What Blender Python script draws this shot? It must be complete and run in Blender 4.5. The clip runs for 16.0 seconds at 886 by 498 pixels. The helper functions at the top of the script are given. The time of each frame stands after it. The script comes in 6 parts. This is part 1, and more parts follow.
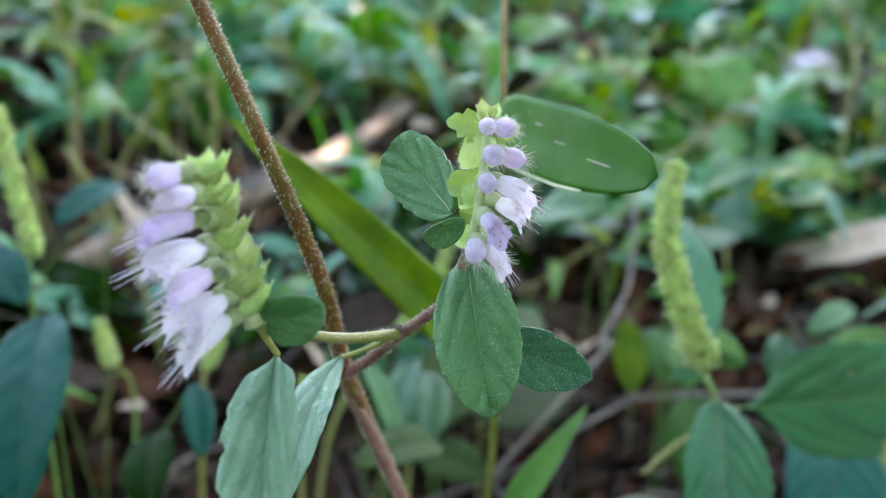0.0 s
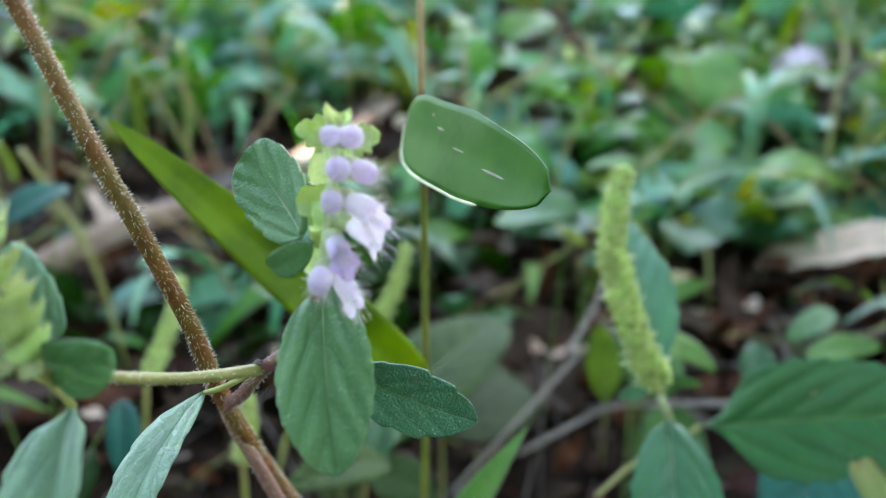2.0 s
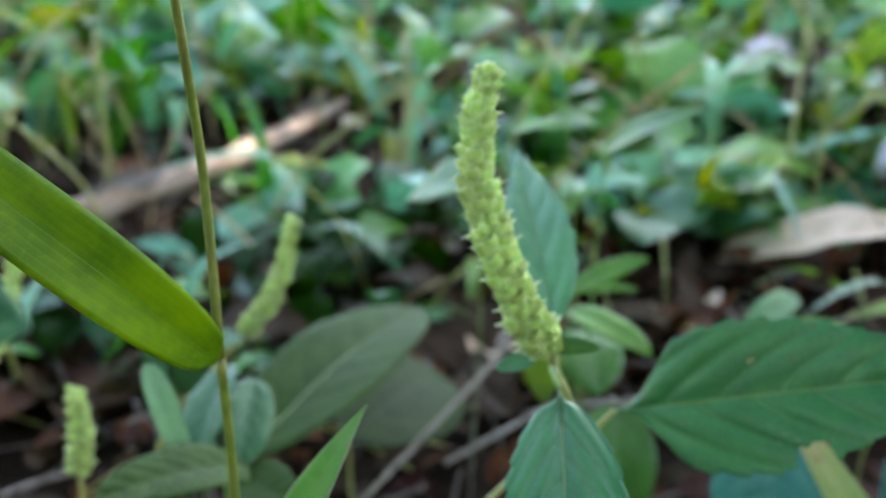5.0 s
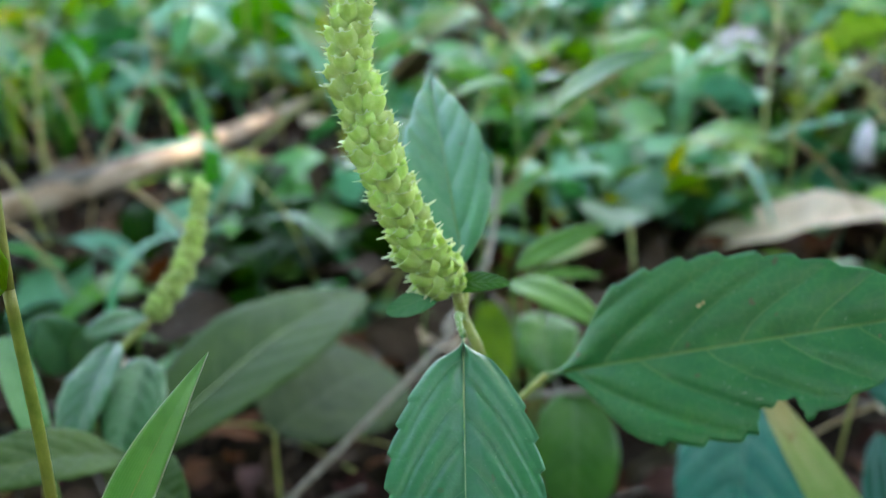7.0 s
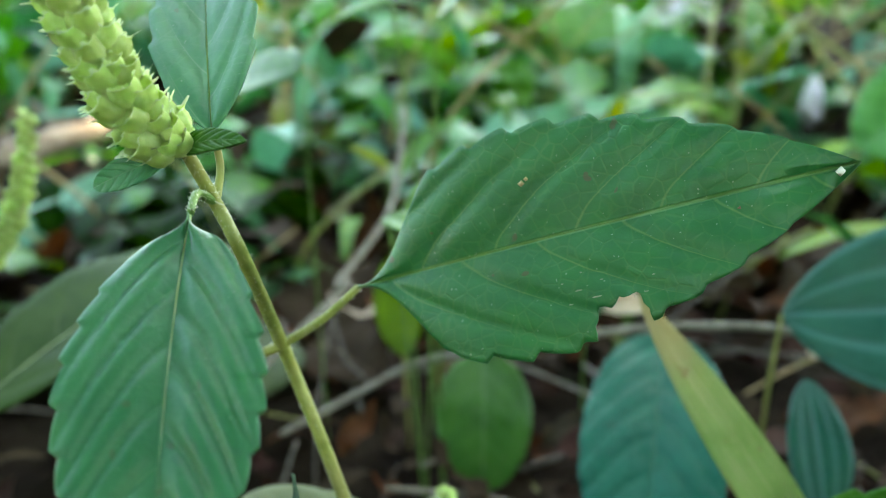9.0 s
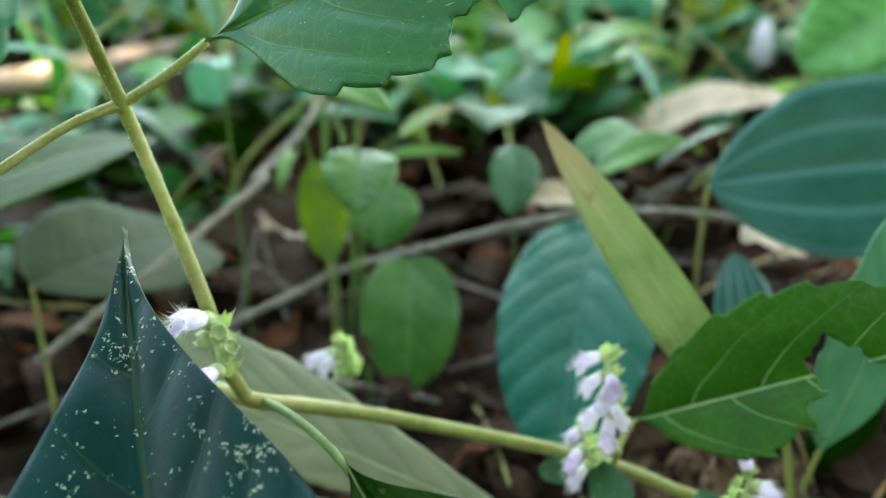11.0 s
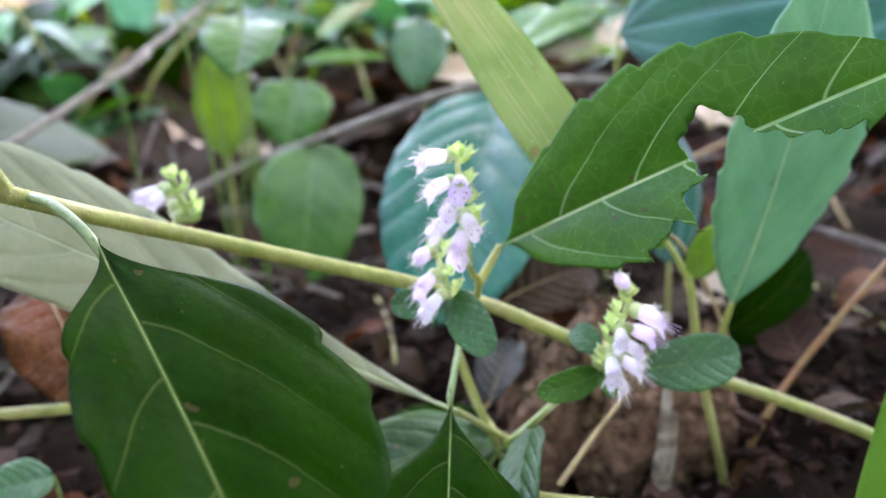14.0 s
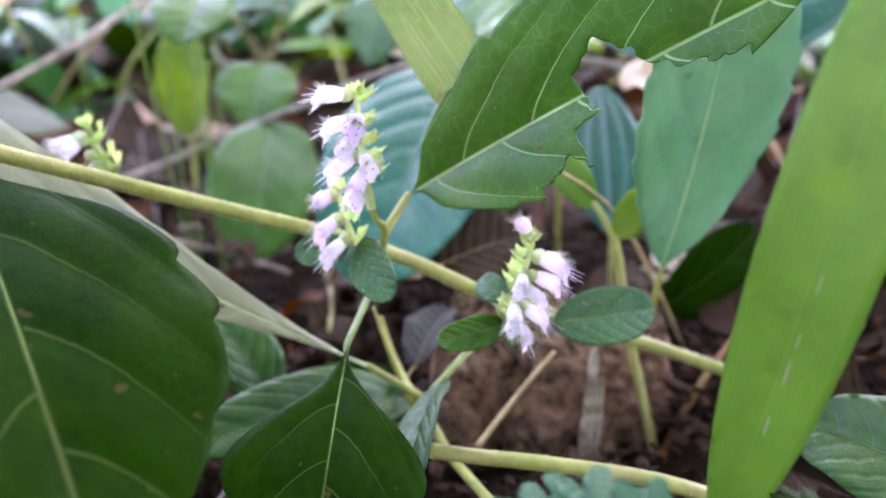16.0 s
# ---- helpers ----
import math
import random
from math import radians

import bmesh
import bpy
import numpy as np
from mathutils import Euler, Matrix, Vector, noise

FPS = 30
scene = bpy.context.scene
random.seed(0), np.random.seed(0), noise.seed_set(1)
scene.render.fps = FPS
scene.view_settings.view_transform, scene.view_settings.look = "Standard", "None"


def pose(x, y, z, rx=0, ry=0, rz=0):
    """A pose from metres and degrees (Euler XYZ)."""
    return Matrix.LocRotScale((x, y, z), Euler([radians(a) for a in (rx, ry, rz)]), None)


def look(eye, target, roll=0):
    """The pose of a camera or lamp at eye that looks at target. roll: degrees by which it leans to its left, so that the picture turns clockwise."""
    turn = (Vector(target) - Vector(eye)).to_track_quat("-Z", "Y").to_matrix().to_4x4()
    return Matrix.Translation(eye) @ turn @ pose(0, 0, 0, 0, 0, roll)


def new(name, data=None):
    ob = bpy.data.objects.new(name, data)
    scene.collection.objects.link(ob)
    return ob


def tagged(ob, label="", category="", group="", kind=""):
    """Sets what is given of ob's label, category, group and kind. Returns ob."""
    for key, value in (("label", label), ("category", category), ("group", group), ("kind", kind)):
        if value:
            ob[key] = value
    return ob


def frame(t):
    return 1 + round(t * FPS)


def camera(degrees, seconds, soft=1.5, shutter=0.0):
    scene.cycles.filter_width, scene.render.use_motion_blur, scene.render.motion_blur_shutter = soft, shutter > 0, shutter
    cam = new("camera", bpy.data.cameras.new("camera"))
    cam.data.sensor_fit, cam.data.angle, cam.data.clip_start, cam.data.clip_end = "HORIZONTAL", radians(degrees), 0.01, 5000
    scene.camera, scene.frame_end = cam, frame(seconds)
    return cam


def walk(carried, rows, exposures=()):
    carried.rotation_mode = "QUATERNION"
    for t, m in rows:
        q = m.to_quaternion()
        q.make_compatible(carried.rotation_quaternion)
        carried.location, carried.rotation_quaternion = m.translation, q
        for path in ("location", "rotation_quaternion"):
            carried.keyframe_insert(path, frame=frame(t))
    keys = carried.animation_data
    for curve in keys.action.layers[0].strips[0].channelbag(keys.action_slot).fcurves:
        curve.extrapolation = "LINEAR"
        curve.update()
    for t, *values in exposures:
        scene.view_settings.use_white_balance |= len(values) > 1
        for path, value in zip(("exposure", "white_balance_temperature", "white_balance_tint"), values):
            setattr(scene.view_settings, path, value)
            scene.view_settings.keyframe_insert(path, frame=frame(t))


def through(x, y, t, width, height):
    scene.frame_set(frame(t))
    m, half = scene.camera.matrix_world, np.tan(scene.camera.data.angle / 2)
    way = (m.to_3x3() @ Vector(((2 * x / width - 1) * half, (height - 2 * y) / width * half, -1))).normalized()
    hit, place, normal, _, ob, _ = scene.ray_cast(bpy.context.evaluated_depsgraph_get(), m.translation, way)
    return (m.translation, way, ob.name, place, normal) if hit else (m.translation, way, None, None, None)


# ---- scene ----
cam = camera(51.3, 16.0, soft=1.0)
METRES, EYE, TILT, LEAN, TURN = 0.25, 0.22, -20.0, 0.0, 0.0
ROWS = [
    (0.0, 0.0, 0.0, 0.0, 0.0, 0.0, -0.0),
    (0.5, 0.0115, 0.002, 0.0004, -0.01, 0.02, -0.07),
    (1.0, 0.0265, 0.0123, -0.0038, 0.07, 0.14, -0.05),
    (1.5, 0.043, 0.0329, 0.0072, 0.1, -0.05, -0.03),
    (2.0, 0.0558, 0.0551, 0.0114, -0.04, -0.19, 0.0),
    (2.5, 0.0797, 0.0854, 0.0069, 0.11, -0.04, 0.15),
    (3.0, 0.1099, 0.1057, -0.0085, 0.29, 0.34, 0.46),
    (3.5, 0.1309, 0.1406, -0.0249, 0.23, 0.64, 0.71),
    (4.0, 0.1418, 0.1718, -0.031, -0.21, 0.75, 0.9),
    (6.5, 0.1957, 0.3132, -0.091, -1.85, 2.2, 1.79),
    (7.0, 0.2167, 0.3409, -0.1024, -2.07, 2.33, 2.09),
    (7.5, 0.2482, 0.3605, -0.1109, -2.15, 2.26, 2.45),
    (8.0, 0.2675, 0.391, -0.1191, -2.7, 2.11, 2.94),
    (8.5, 0.294, 0.4248, -0.1415, -3.06, 2.25, 3.34),
    (9.0, 0.3207, 0.4495, -0.1625, -3.36, 2.07, 3.66),
    (11.5, 0.3792, 0.5031, -0.3142, -5.29, 2.01, 4.29),
    (12.0, 0.388, 0.513, -0.3361, -5.49, 1.71, 4.41),
    (12.5, 0.3946, 0.5234, -0.358, -6.03, 1.67, 4.54),
    (13.0, 0.4122, 0.5389, -0.3782, -6.09, 1.75, 4.91),
    (13.5, 0.4342, 0.5643, -0.3893, -6.01, 1.6, 4.95),
    (14.0, 0.458, 0.5769, -0.3972, -5.75, 1.16, 5.04),
    (14.5, 0.473, 0.5777, -0.4108, -5.92, 1.4, 5.14),
    (15.0, 0.4934, 0.5714, -0.4258, -5.38, 1.88, 4.72),
    (15.5, 0.5048, 0.5755, -0.4347, -5.15, 2.09, 4.25),
    (16.0, 0.5149, 0.5832, -0.4401, -4.97, 2.27, 4.2),
]
walk(cam, [(t, pose(0, 0, EYE, TILT, LEAN, TURN) @ pose(METRES * x, METRES * y, METRES * z, 90 + pitch, roll, yaw)) for t, x, y, z, yaw, pitch, roll in ROWS],
     [(0.0, 3.42, 7300, 17), (3.5, 3.5, 7300, 17), (7.0, 3.5, 7800, 7), (9.0, 3.65, 8650, -3), (11.5, 3.82, 8600, 6), (13.0, 4.22, 8200, 21), (14.0, 4.42, 7900, 31), (16.0, 4.55, 7750, 43)])
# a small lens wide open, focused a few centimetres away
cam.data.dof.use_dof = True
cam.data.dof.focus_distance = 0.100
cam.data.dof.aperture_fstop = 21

# ---- light ----
SUN_ELEV, SUN_AZ = 52.0, 35.0   # the sun stands ahead and to the right, behind an added, unseen tree crown
SUN = Vector((math.sin(radians(SUN_AZ)) * math.cos(radians(SUN_ELEV)), math.cos(radians(SUN_AZ)) * math.cos(radians(SUN_ELEV)), math.sin(radians(SUN_ELEV))))
world = bpy.data.worlds.new("sky")
scene.world = world
world.use_nodes = True
wn = world.node_tree.nodes
sky = wn.new("ShaderNodeTexSky")
sky.sky_type, sky.sun_disc = "NISHITA", False
sky.sun_elevation, sky.sun_rotation = radians(SUN_ELEV), radians(SUN_AZ)
wn["Background"].inputs["Strength"].default_value = 0.15
world.node_tree.links.new(sky.outputs[0], wn["Background"].inputs["Color"])
sun = new("sun", bpy.data.lights.new("sun", "SUN"))
sun.data.energy, sun.data.angle, sun.data.color = 4.0, radians(0.5), (1.0, 0.93, 0.84)
sun.matrix_world = look(SUN * 10, (0, 0, 0))


# ---- materials ----
class Nodes:
    """A small helper to chain shader nodes."""

    def __init__(self, name):
        self.mat = bpy.data.materials.new(name)
        self.mat.use_nodes = True
        self.tree = self.mat.node_tree
        self.bsdf = self.tree.nodes["Principled BSDF"]
        self.out = self.tree.nodes["Material Output"]

    def put(self, socket, value):
        if isinstance(value, bpy.types.NodeSocket):
            self.tree.links.new(value, socket)
        elif isinstance(value, (tuple, list)) and len(value) == 3 and socket.type == "RGBA":
            socket.default_value = (*value, 1)
        else:
            socket.default_value = value

    def math(self, op, a, b=0.0, c=0.0, clamp=False):
        n = self.tree.nodes.new("ShaderNodeMath")
        n.operation, n.use_clamp = op, clamp
        for i, v in enumerate((a, b, c)):
            self.put(n.inputs[i], v)
        return n.outputs[0]

    def step(self, v, lo, hi, a=0.0, b=1.0):
        n = self.tree.nodes.new("ShaderNodeMapRange")
        n.interpolation_type = "SMOOTHSTEP"
        for i, x in enumerate((v, lo, hi, a, b)):
            self.put(n.inputs[i], x)
        return n.outputs[0]

    def mix(self, f, a, b, how="MIX"):
        n = self.tree.nodes.new("ShaderNodeMix")
        n.data_type, n.blend_type = "RGBA", how
        self.put(n.inputs[0], f)
        self.put(n.inputs[6], a)
        self.put(n.inputs[7], b)
        return n.outputs[2]

    def noise(self, scale, detail=3.0, rough=0.55, vec=None):
        n = self.tree.nodes.new("ShaderNodeTexNoise")
        n.inputs["Scale"].default_value, n.inputs["Detail"].default_value, n.inputs["Roughness"].default_value = scale, detail, rough
        self.tree.links.new(vec or self.place(), n.inputs["Vector"])
        return n.outputs["Fac"]

    def cells(self, scale):
        n = self.tree.nodes.new("ShaderNodeTexVoronoi")
        n.feature = "DISTANCE_TO_EDGE"
        n.inputs["Scale"].default_value = scale
        self.tree.links.new(self.place(), n.inputs["Vector"])
        return n.outputs["Distance"]

    def place(self):
        n = self.tree.nodes.new("ShaderNodeTexCoord")
        return n.outputs["Object"]

    def uv(self):
        n = self.tree.nodes.new("ShaderNodeUVMap")
        n.uv_map = "UVMap"
        s = self.tree.nodes.new("ShaderNodeSeparateXYZ")
        self.tree.links.new(n.outputs[0], s.inputs[0])
        return s.outputs[0], s.outputs[1]

    def along(self, a, s, across, length):
        """A vector that runs with the blade: fine across it, slow along it."""
        n = self.tree.nodes.new("ShaderNodeCombineXYZ")
        self.put(n.inputs[0], self.math("MULTIPLY", a, across))
        self.put(n.inputs[1], self.math("MULTIPLY", s, length))
        return n.outputs[0]

    def island(self):
        return self.tree.nodes.new("ShaderNodeNewGeometry").outputs["Random Per Island"]

    def rand(self):
        return self.tree.nodes.new("ShaderNodeObjectInfo").outputs["Random"]

    def hsv(self, col, hue, sat, val):
        n = self.tree.nodes.new("ShaderNodeHueSaturation")
        self.put(n.inputs["Hue"], hue)
        self.put(n.inputs["Saturation"], sat)
        self.put(n.inputs["Value"], val)
        self.put(n.inputs["Color"], col)
        return n.outputs[0]

    def bump(self, height, strength, distance):
        n = self.tree.nodes.new("ShaderNodeBump")
        n.inputs["Strength"].default_value, n.inputs["Distance"].default_value = strength, distance
        self.put(n.inputs["Height"], height)
        self.put(self.bsdf.inputs["Normal"], n.outputs[0])
        return n.outputs[0]

    def done(self, col, rough=0.5, spec=0.5, through=0.0, thin=None, sheen=0.0):
        b = self.bsdf
        self.put(b.inputs["Base Color"], col)
        self.put(b.inputs["Roughness"], rough)
        b.inputs["Specular IOR Level"].default_value = spec
        if sheen:
            b.inputs["Sheen Weight"].default_value = sheen
        if through:
            t = self.tree.nodes.new("ShaderNodeBsdfTranslucent")
            self.put(t.inputs[0], thin if thin is not None else col)
            m = self.tree.nodes.new("ShaderNodeMixShader")
            m.inputs[0].default_value = through
            self.tree.links.new(b.outputs[0], m.inputs[1])
            self.tree.links.new(t.outputs[0], m.inputs[2])
            self.tree.links.new(m.outputs[0], self.out.inputs[0])
        return self.mat


VEINS = {}


def leaf_material(name, dark, light, vein, count=7.0, lean=0.22, vein_mix=0.5, rough=0.40, spec=0.42, thru=0.22, thin=None,
                  sat=1.25, specks=0.0, speck_col=(0.75, 0.75, 0.62), relief=0.0004, vary=0.0, parallel=False, edge=None, spots=0.0, net_mix=0.16, tip=None, pit_glint=0.0, blotch=0.25, streak=None):
    """A leaf with a midrib, side veins that lean forward (or parallel ones), mottling, fine relief and damage specks."""
    VEINS[name] = (count, lean, not parallel)
    k = Nodes(name)
    a, s = k.uv()
    v = k.math("ABSOLUTE", k.math("MULTIPLY_ADD", a, 2.0, -1.0))
    n1 = k.noise(90, 4)
    n2 = k.noise(700, 3)
    if parallel:
        t = k.math("PINGPONG", k.math("MULTIPLY", v, count), 0.5)
        vein_mask = k.math("MULTIPLY", k.step(t, 0.0, 0.22, 1.0, 0.0), 0.5)
    else:
        wob = k.math("MULTIPLY", k.math("SUBTRACT", k.noise(110, 2), 0.5), 0.035)
        skew = k.math("MULTIPLY", k.step(a, 0.49, 0.51), 0.45 / count)
        run = k.math("SUBTRACT", k.math("ADD", k.math("ADD", s, wob), skew), k.math("MULTIPLY", k.math("POWER", v, 1.42), lean))
        t = k.math("PINGPONG", k.math("MULTIPLY", run, count), 0.5)
        wide = k.step(v, 0.0, 0.8, 0.034, 0.013)
        vein_mask = k.math("MULTIPLY", k.step(t, 0.0, wide, 1.0, 0.0), k.step(v, 0.3, 0.98, 0.8, 0.1))
    rib = k.step(v, 0.006, 0.024, 1.0, 0.0)
    col = k.mix(k.step(n1, 0.3, 0.7), dark, light)
    col = k.mix(k.math("MULTIPLY", k.step(n2, 0.45, 0.75), 0.35), col, light)
    if blotch and not vary:
        warm = k.hsv(col, 0.475, 1.1, 1.35)
        col = k.mix(k.math("MULTIPLY", k.step(k.noise(140, 4, 0.65), 0.5, 0.75), blotch), col, warm)
        deep = k.hsv(col, 0.505, 1.05, 0.72)
        col = k.mix(k.math("MULTIPLY", k.step(k.noise(260, 5, 0.7), 0.52, 0.72), blotch), col, deep)
    if sat != 1.0:
        col = k.hsv(col, 0.5, sat, 1.0)
    col = k.mix(k.math("MULTIPLY", k.math("MAXIMUM", vein_mask, rib), vein_mix), col, vein)
    net = None
    if not parallel and relief and not vary:
        net = k.math("MULTIPLY", k.step(k.cells(520), 0.0, 0.10, 1.0, 0.0), k.step(n1, 0.25, 0.75, 0.25, 0.9))
        col = k.mix(k.math("MULTIPLY", net, net_mix), col, vein)
        dust = k.step(k.noise(2300, 1, 0.4), 0.75, 0.79)
        col = k.mix(k.math("MULTIPLY", dust, min(0.3, 2 * net_mix)), col, (0.62, 0.64, 0.52))
    if edge:
        col = k.mix(k.step(v, 0.93, 0.985), col, edge)
    if specks:
        where = k.noise(120, 3, 0.6)
        big = k.noise(1150, 2, 0.5)
        fine = k.noise(3000, 3, 0.75)
        m = k.math("MULTIPLY", k.step(k.math("MULTIPLY_ADD", where, 0.8, big), 1.127 - specks * 0.11, 1.157 - specks * 0.10), k.step(fine, 0.50, 0.56))
        col = k.mix(k.math("MULTIPLY", m, 0.9), col, speck_col)
    if tip:
        col = k.mix(k.step(k.math("ADD", s, k.math("MULTIPLY_ADD", k.noise(60, 3), 0.5, -0.25)), tip[1], tip[2]), col, tip[0])
    if streak:
        m = k.step(k.noise(1.0, 4, 0.6, k.along(a, s, 22.0, 2.2)), streak[1], streak[1] + 0.12)
        col = k.mix(k.math("MULTIPLY", m, streak[2]), col, streak[0])
        m = k.step(k.noise(260, 3, 0.6), 0.66, 0.72)
        col = k.mix(k.math("MULTIPLY", m, streak[2]), col, (0.30, 0.20, 0.08))
    if spots:
        m = k.step(k.noise(420, 2, 0.4), 0.735, 0.76)
        col = k.mix(k.math("MULTIPLY", m, spots), col, (0.10, 0.06, 0.03))
    if vary:
        r = k.island() if vary < 1 else k.rand()
        w = vary if vary < 1 else vary - 1
        r2 = k.math("FRACT", k.math("MULTIPLY", r, 7.31))
        col = k.hsv(col, k.math("MULTIPLY_ADD", r2, 0.12 * w, 0.5 - 0.07 * w), k.math("MULTIPLY_ADD", r, -0.5 * w, 1.0 + 0.32 * w), k.math("MULTIPLY_ADD", r, 1.1 * w, 1.0 - 0.5 * w))
    h = k.math("ADD", k.math("MULTIPLY", k.step(t, 0.0, 0.3), 0.3 if parallel else 0.45), k.math("MULTIPLY", n2, 0.45))
    h = k.math("SUBTRACT", h, k.math("MULTIPLY", rib, 0.5))
    if net is not None:
        h = k.math("SUBTRACT", h, k.math("MULTIPLY", net, 0.9 * net_mix))
    if pit_glint:
        pits = k.noise(3600, 2, 0.6)
        h = k.math("ADD", h, k.math("MULTIPLY", k.step(pits, 0.35, 0.7), pit_glint))
        # tiny pale dots painted as glints on the raised pits
        col = k.mix(k.math("MULTIPLY", k.step(pits, 0.64, 0.72), 0.55), col, (0.60, 0.68, 0.58))
    if relief:
        k.bump(h, 0.6, relief)
    th = k.hsv(thin if thin else col, 0.485, 1.15, 1.25)
    return k.done(col, k.math("MULTIPLY_ADD", n1, 0.2, rough - 0.1), spec, thru, th)


def plain_material(name, c1, c2, scale, rough=0.6, spec=0.4, thru=0.0, relief=0.0003, vary=0.0, along=None):
    k = Nodes(name)
    n = k.noise(scale, 4)
    col = k.mix(k.step(n, 0.32, 0.68), c1, c2)
    if along:
        col = k.mix(k.math("MULTIPLY", k.step(k.noise(scale * 0.2, 2), 0.42, 0.6), along[0]), col, along[1])
    if vary:
        r = k.island() if vary < 1 else k.rand()
        w = vary if vary < 1 else vary - 1
        col = k.hsv(col, k.math("MULTIPLY_ADD", r, 0.06 * w, 0.5 - 0.03 * w), 1.0, k.math("MULTIPLY_ADD", r, 1.2 * w, 1.0 - 0.5 * w))
    if relief:
        k.bump(k.noise(scale * 3, 3), 0.6, relief)
    return k.done(col, rough, spec, thru)


def petal_material(name, pale, full, tip):
    """A soft, thin petal, paler at its foot and deeper towards its mouth, with faint lines along it."""
    k = Nodes(name)
    a, s = k.uv()
    col = k.mix(k.step(k.noise(520, 3), 0.3, 0.7), pale, full)
    col = k.mix(k.math("MULTIPLY", k.step(s, 0.0, 0.3, 1.0, 0.0), 0.5), col, (0.72, 0.74, 0.62))
    col = k.mix(k.math("MULTIPLY", k.step(s, 0.62, 1.0), 0.55), col, tip)
    lines = k.step(k.math("PINGPONG", k.math("MULTIPLY", a, 11.0), 0.5), 0.0, 0.16, 1.0, 0.0)
    col = k.mix(k.math("MULTIPLY", lines, 0.22), col, tip)
    r = k.rand()
    col = k.hsv(col, k.math("MULTIPLY_ADD", r, 0.02, 0.49), k.math("MULTIPLY_ADD", r, -0.35, 1.15), k.math("MULTIPLY_ADD", r, 0.2, 0.88))
    k.bump(k.math("ADD", k.noise(1500, 3), lines), 0.5, 0.00012)
    return k.done(col, 0.55, 0.3, 0.45, k.hsv(col, 0.5, 1.2, 1.1), sheen=0.3)


M_LEAF = leaf_material("leaf_green", (0.040, 0.118, 0.030), (0.066, 0.165, 0.042), (0.20, 0.32, 0.13), 6.0, 0.38, 0.45, thru=0.34, spots=0.5)
# dark veins paint the groove shade, extra blue paints the sky sheen
M_PALE = leaf_material("leaf_young", (0.1150, 0.2500, 0.1127), (0.1750, 0.3250, 0.1587), (0.055, 0.140, 0.050), 3.2, 0.72, 0.50, rough=0.32, spec=0.55, thru=0.25, relief=0.00050, pit_glint=0.9, net_mix=0.04)
# very dark green; in the near undergrowth it also stands in for shade
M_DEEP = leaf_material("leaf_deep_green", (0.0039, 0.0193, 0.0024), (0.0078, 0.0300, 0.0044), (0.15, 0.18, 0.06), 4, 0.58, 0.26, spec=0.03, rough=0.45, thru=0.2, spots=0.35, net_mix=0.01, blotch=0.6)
M_RIGHT = leaf_material("leaf_mid_green", (0.0331, 0.1219, 0.0525), (0.0528, 0.1653, 0.0691), (0.19, 0.29, 0.08), 6, 0.42, 0.45, thru=0.2, spots=0.6, spec=0.5)
# base is bluer than the leaf itself, to paint in reflected sky
M_DARK = leaf_material("leaf_spotted", (0.0030, 0.0235, 0.0224), (0.0066, 0.0363, 0.0347), (0.06, 0.11, 0.03), 4.5, 0.62, 0.32, rough=0.40, spec=0.22, thru=0.18, specks=0.70, speck_col=(0.40, 0.46, 0.33), net_mix=0.03, blotch=0.5, relief=0.0003)
M_TEAL = leaf_material("leaf_teal", (0.030, 0.098, 0.042), (0.048, 0.130, 0.056), (0.20, 0.33, 0.24), 6, 0.38, 0.24, rough=0.33, spec=0.5, thru=0.18, spots=0.3, net_mix=0.08, pit_glint=0.2)
M_HANG = leaf_material("leaf_blue_green", (0.0435, 0.1369, 0.0714), (0.0675, 0.1784, 0.0930), (0.22, 0.34, 0.20), 6.5, 0.46, 0.20, rough=0.34, spec=0.5, thru=0.18, spots=0.3, net_mix=0.06)
M_SOFT = leaf_material("leaf_soft_teal", (0.0791, 0.2028, 0.1136), (0.1187, 0.2593, 0.1486), (0.26, 0.40, 0.24), 5, 0.40, 0.35, rough=0.38, thru=0.25, spots=0.3, spec=0.5, net_mix=0.08)
# blue raised in the base colour for a bluish sky sheen
M_GLOSS = leaf_material("leaf_glossy", (0.0180, 0.0902, 0.0650), (0.0280, 0.1156, 0.0851), (0.10, 0.22, 0.14), 7, 0.35, 0.35, rough=0.30, spec=0.14, thru=0.15, relief=0.0012, spots=0.3, net_mix=0.10)
# light blue vein colour paints the sheen bands along the sunken ribs
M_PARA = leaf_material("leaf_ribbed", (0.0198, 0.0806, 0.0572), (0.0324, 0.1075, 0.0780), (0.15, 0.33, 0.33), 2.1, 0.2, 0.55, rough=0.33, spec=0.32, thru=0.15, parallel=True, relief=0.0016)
M_BLADE = leaf_material("grass_blade_green", (0.0715, 0.1500, 0.0096), (0.1950, 0.3063, 0.0336), (0.20, 0.36, 0.05), 5, 0.2, 0.2, rough=0.45, thru=0.35, parallel=True, relief=0.00006)
M_BLADE2 = leaf_material("grass_blade_bright", (0.098, 0.205, 0.058), (0.140, 0.262, 0.080), (0.30, 0.46, 0.18), 9, 0.2, 0.12, rough=0.40, thru=0.32, parallel=True, relief=0.00006, spots=0.15, blotch=0.35)
M_YELLOW = leaf_material("blade_yellowing", (0.19, 0.29, 0.075), (0.28, 0.38, 0.13), (0.36, 0.44, 0.19), 9, 0.2, 0.16, rough=0.5, thru=0.32, parallel=True, relief=0.0002, sat=1.0, specks=0.5, speck_col=(0.46, 0.44, 0.20), tip=((0.42, 0.34, 0.16), 0.45, 0.95), streak=((0.50, 0.44, 0.24), 0.52, 0.7))
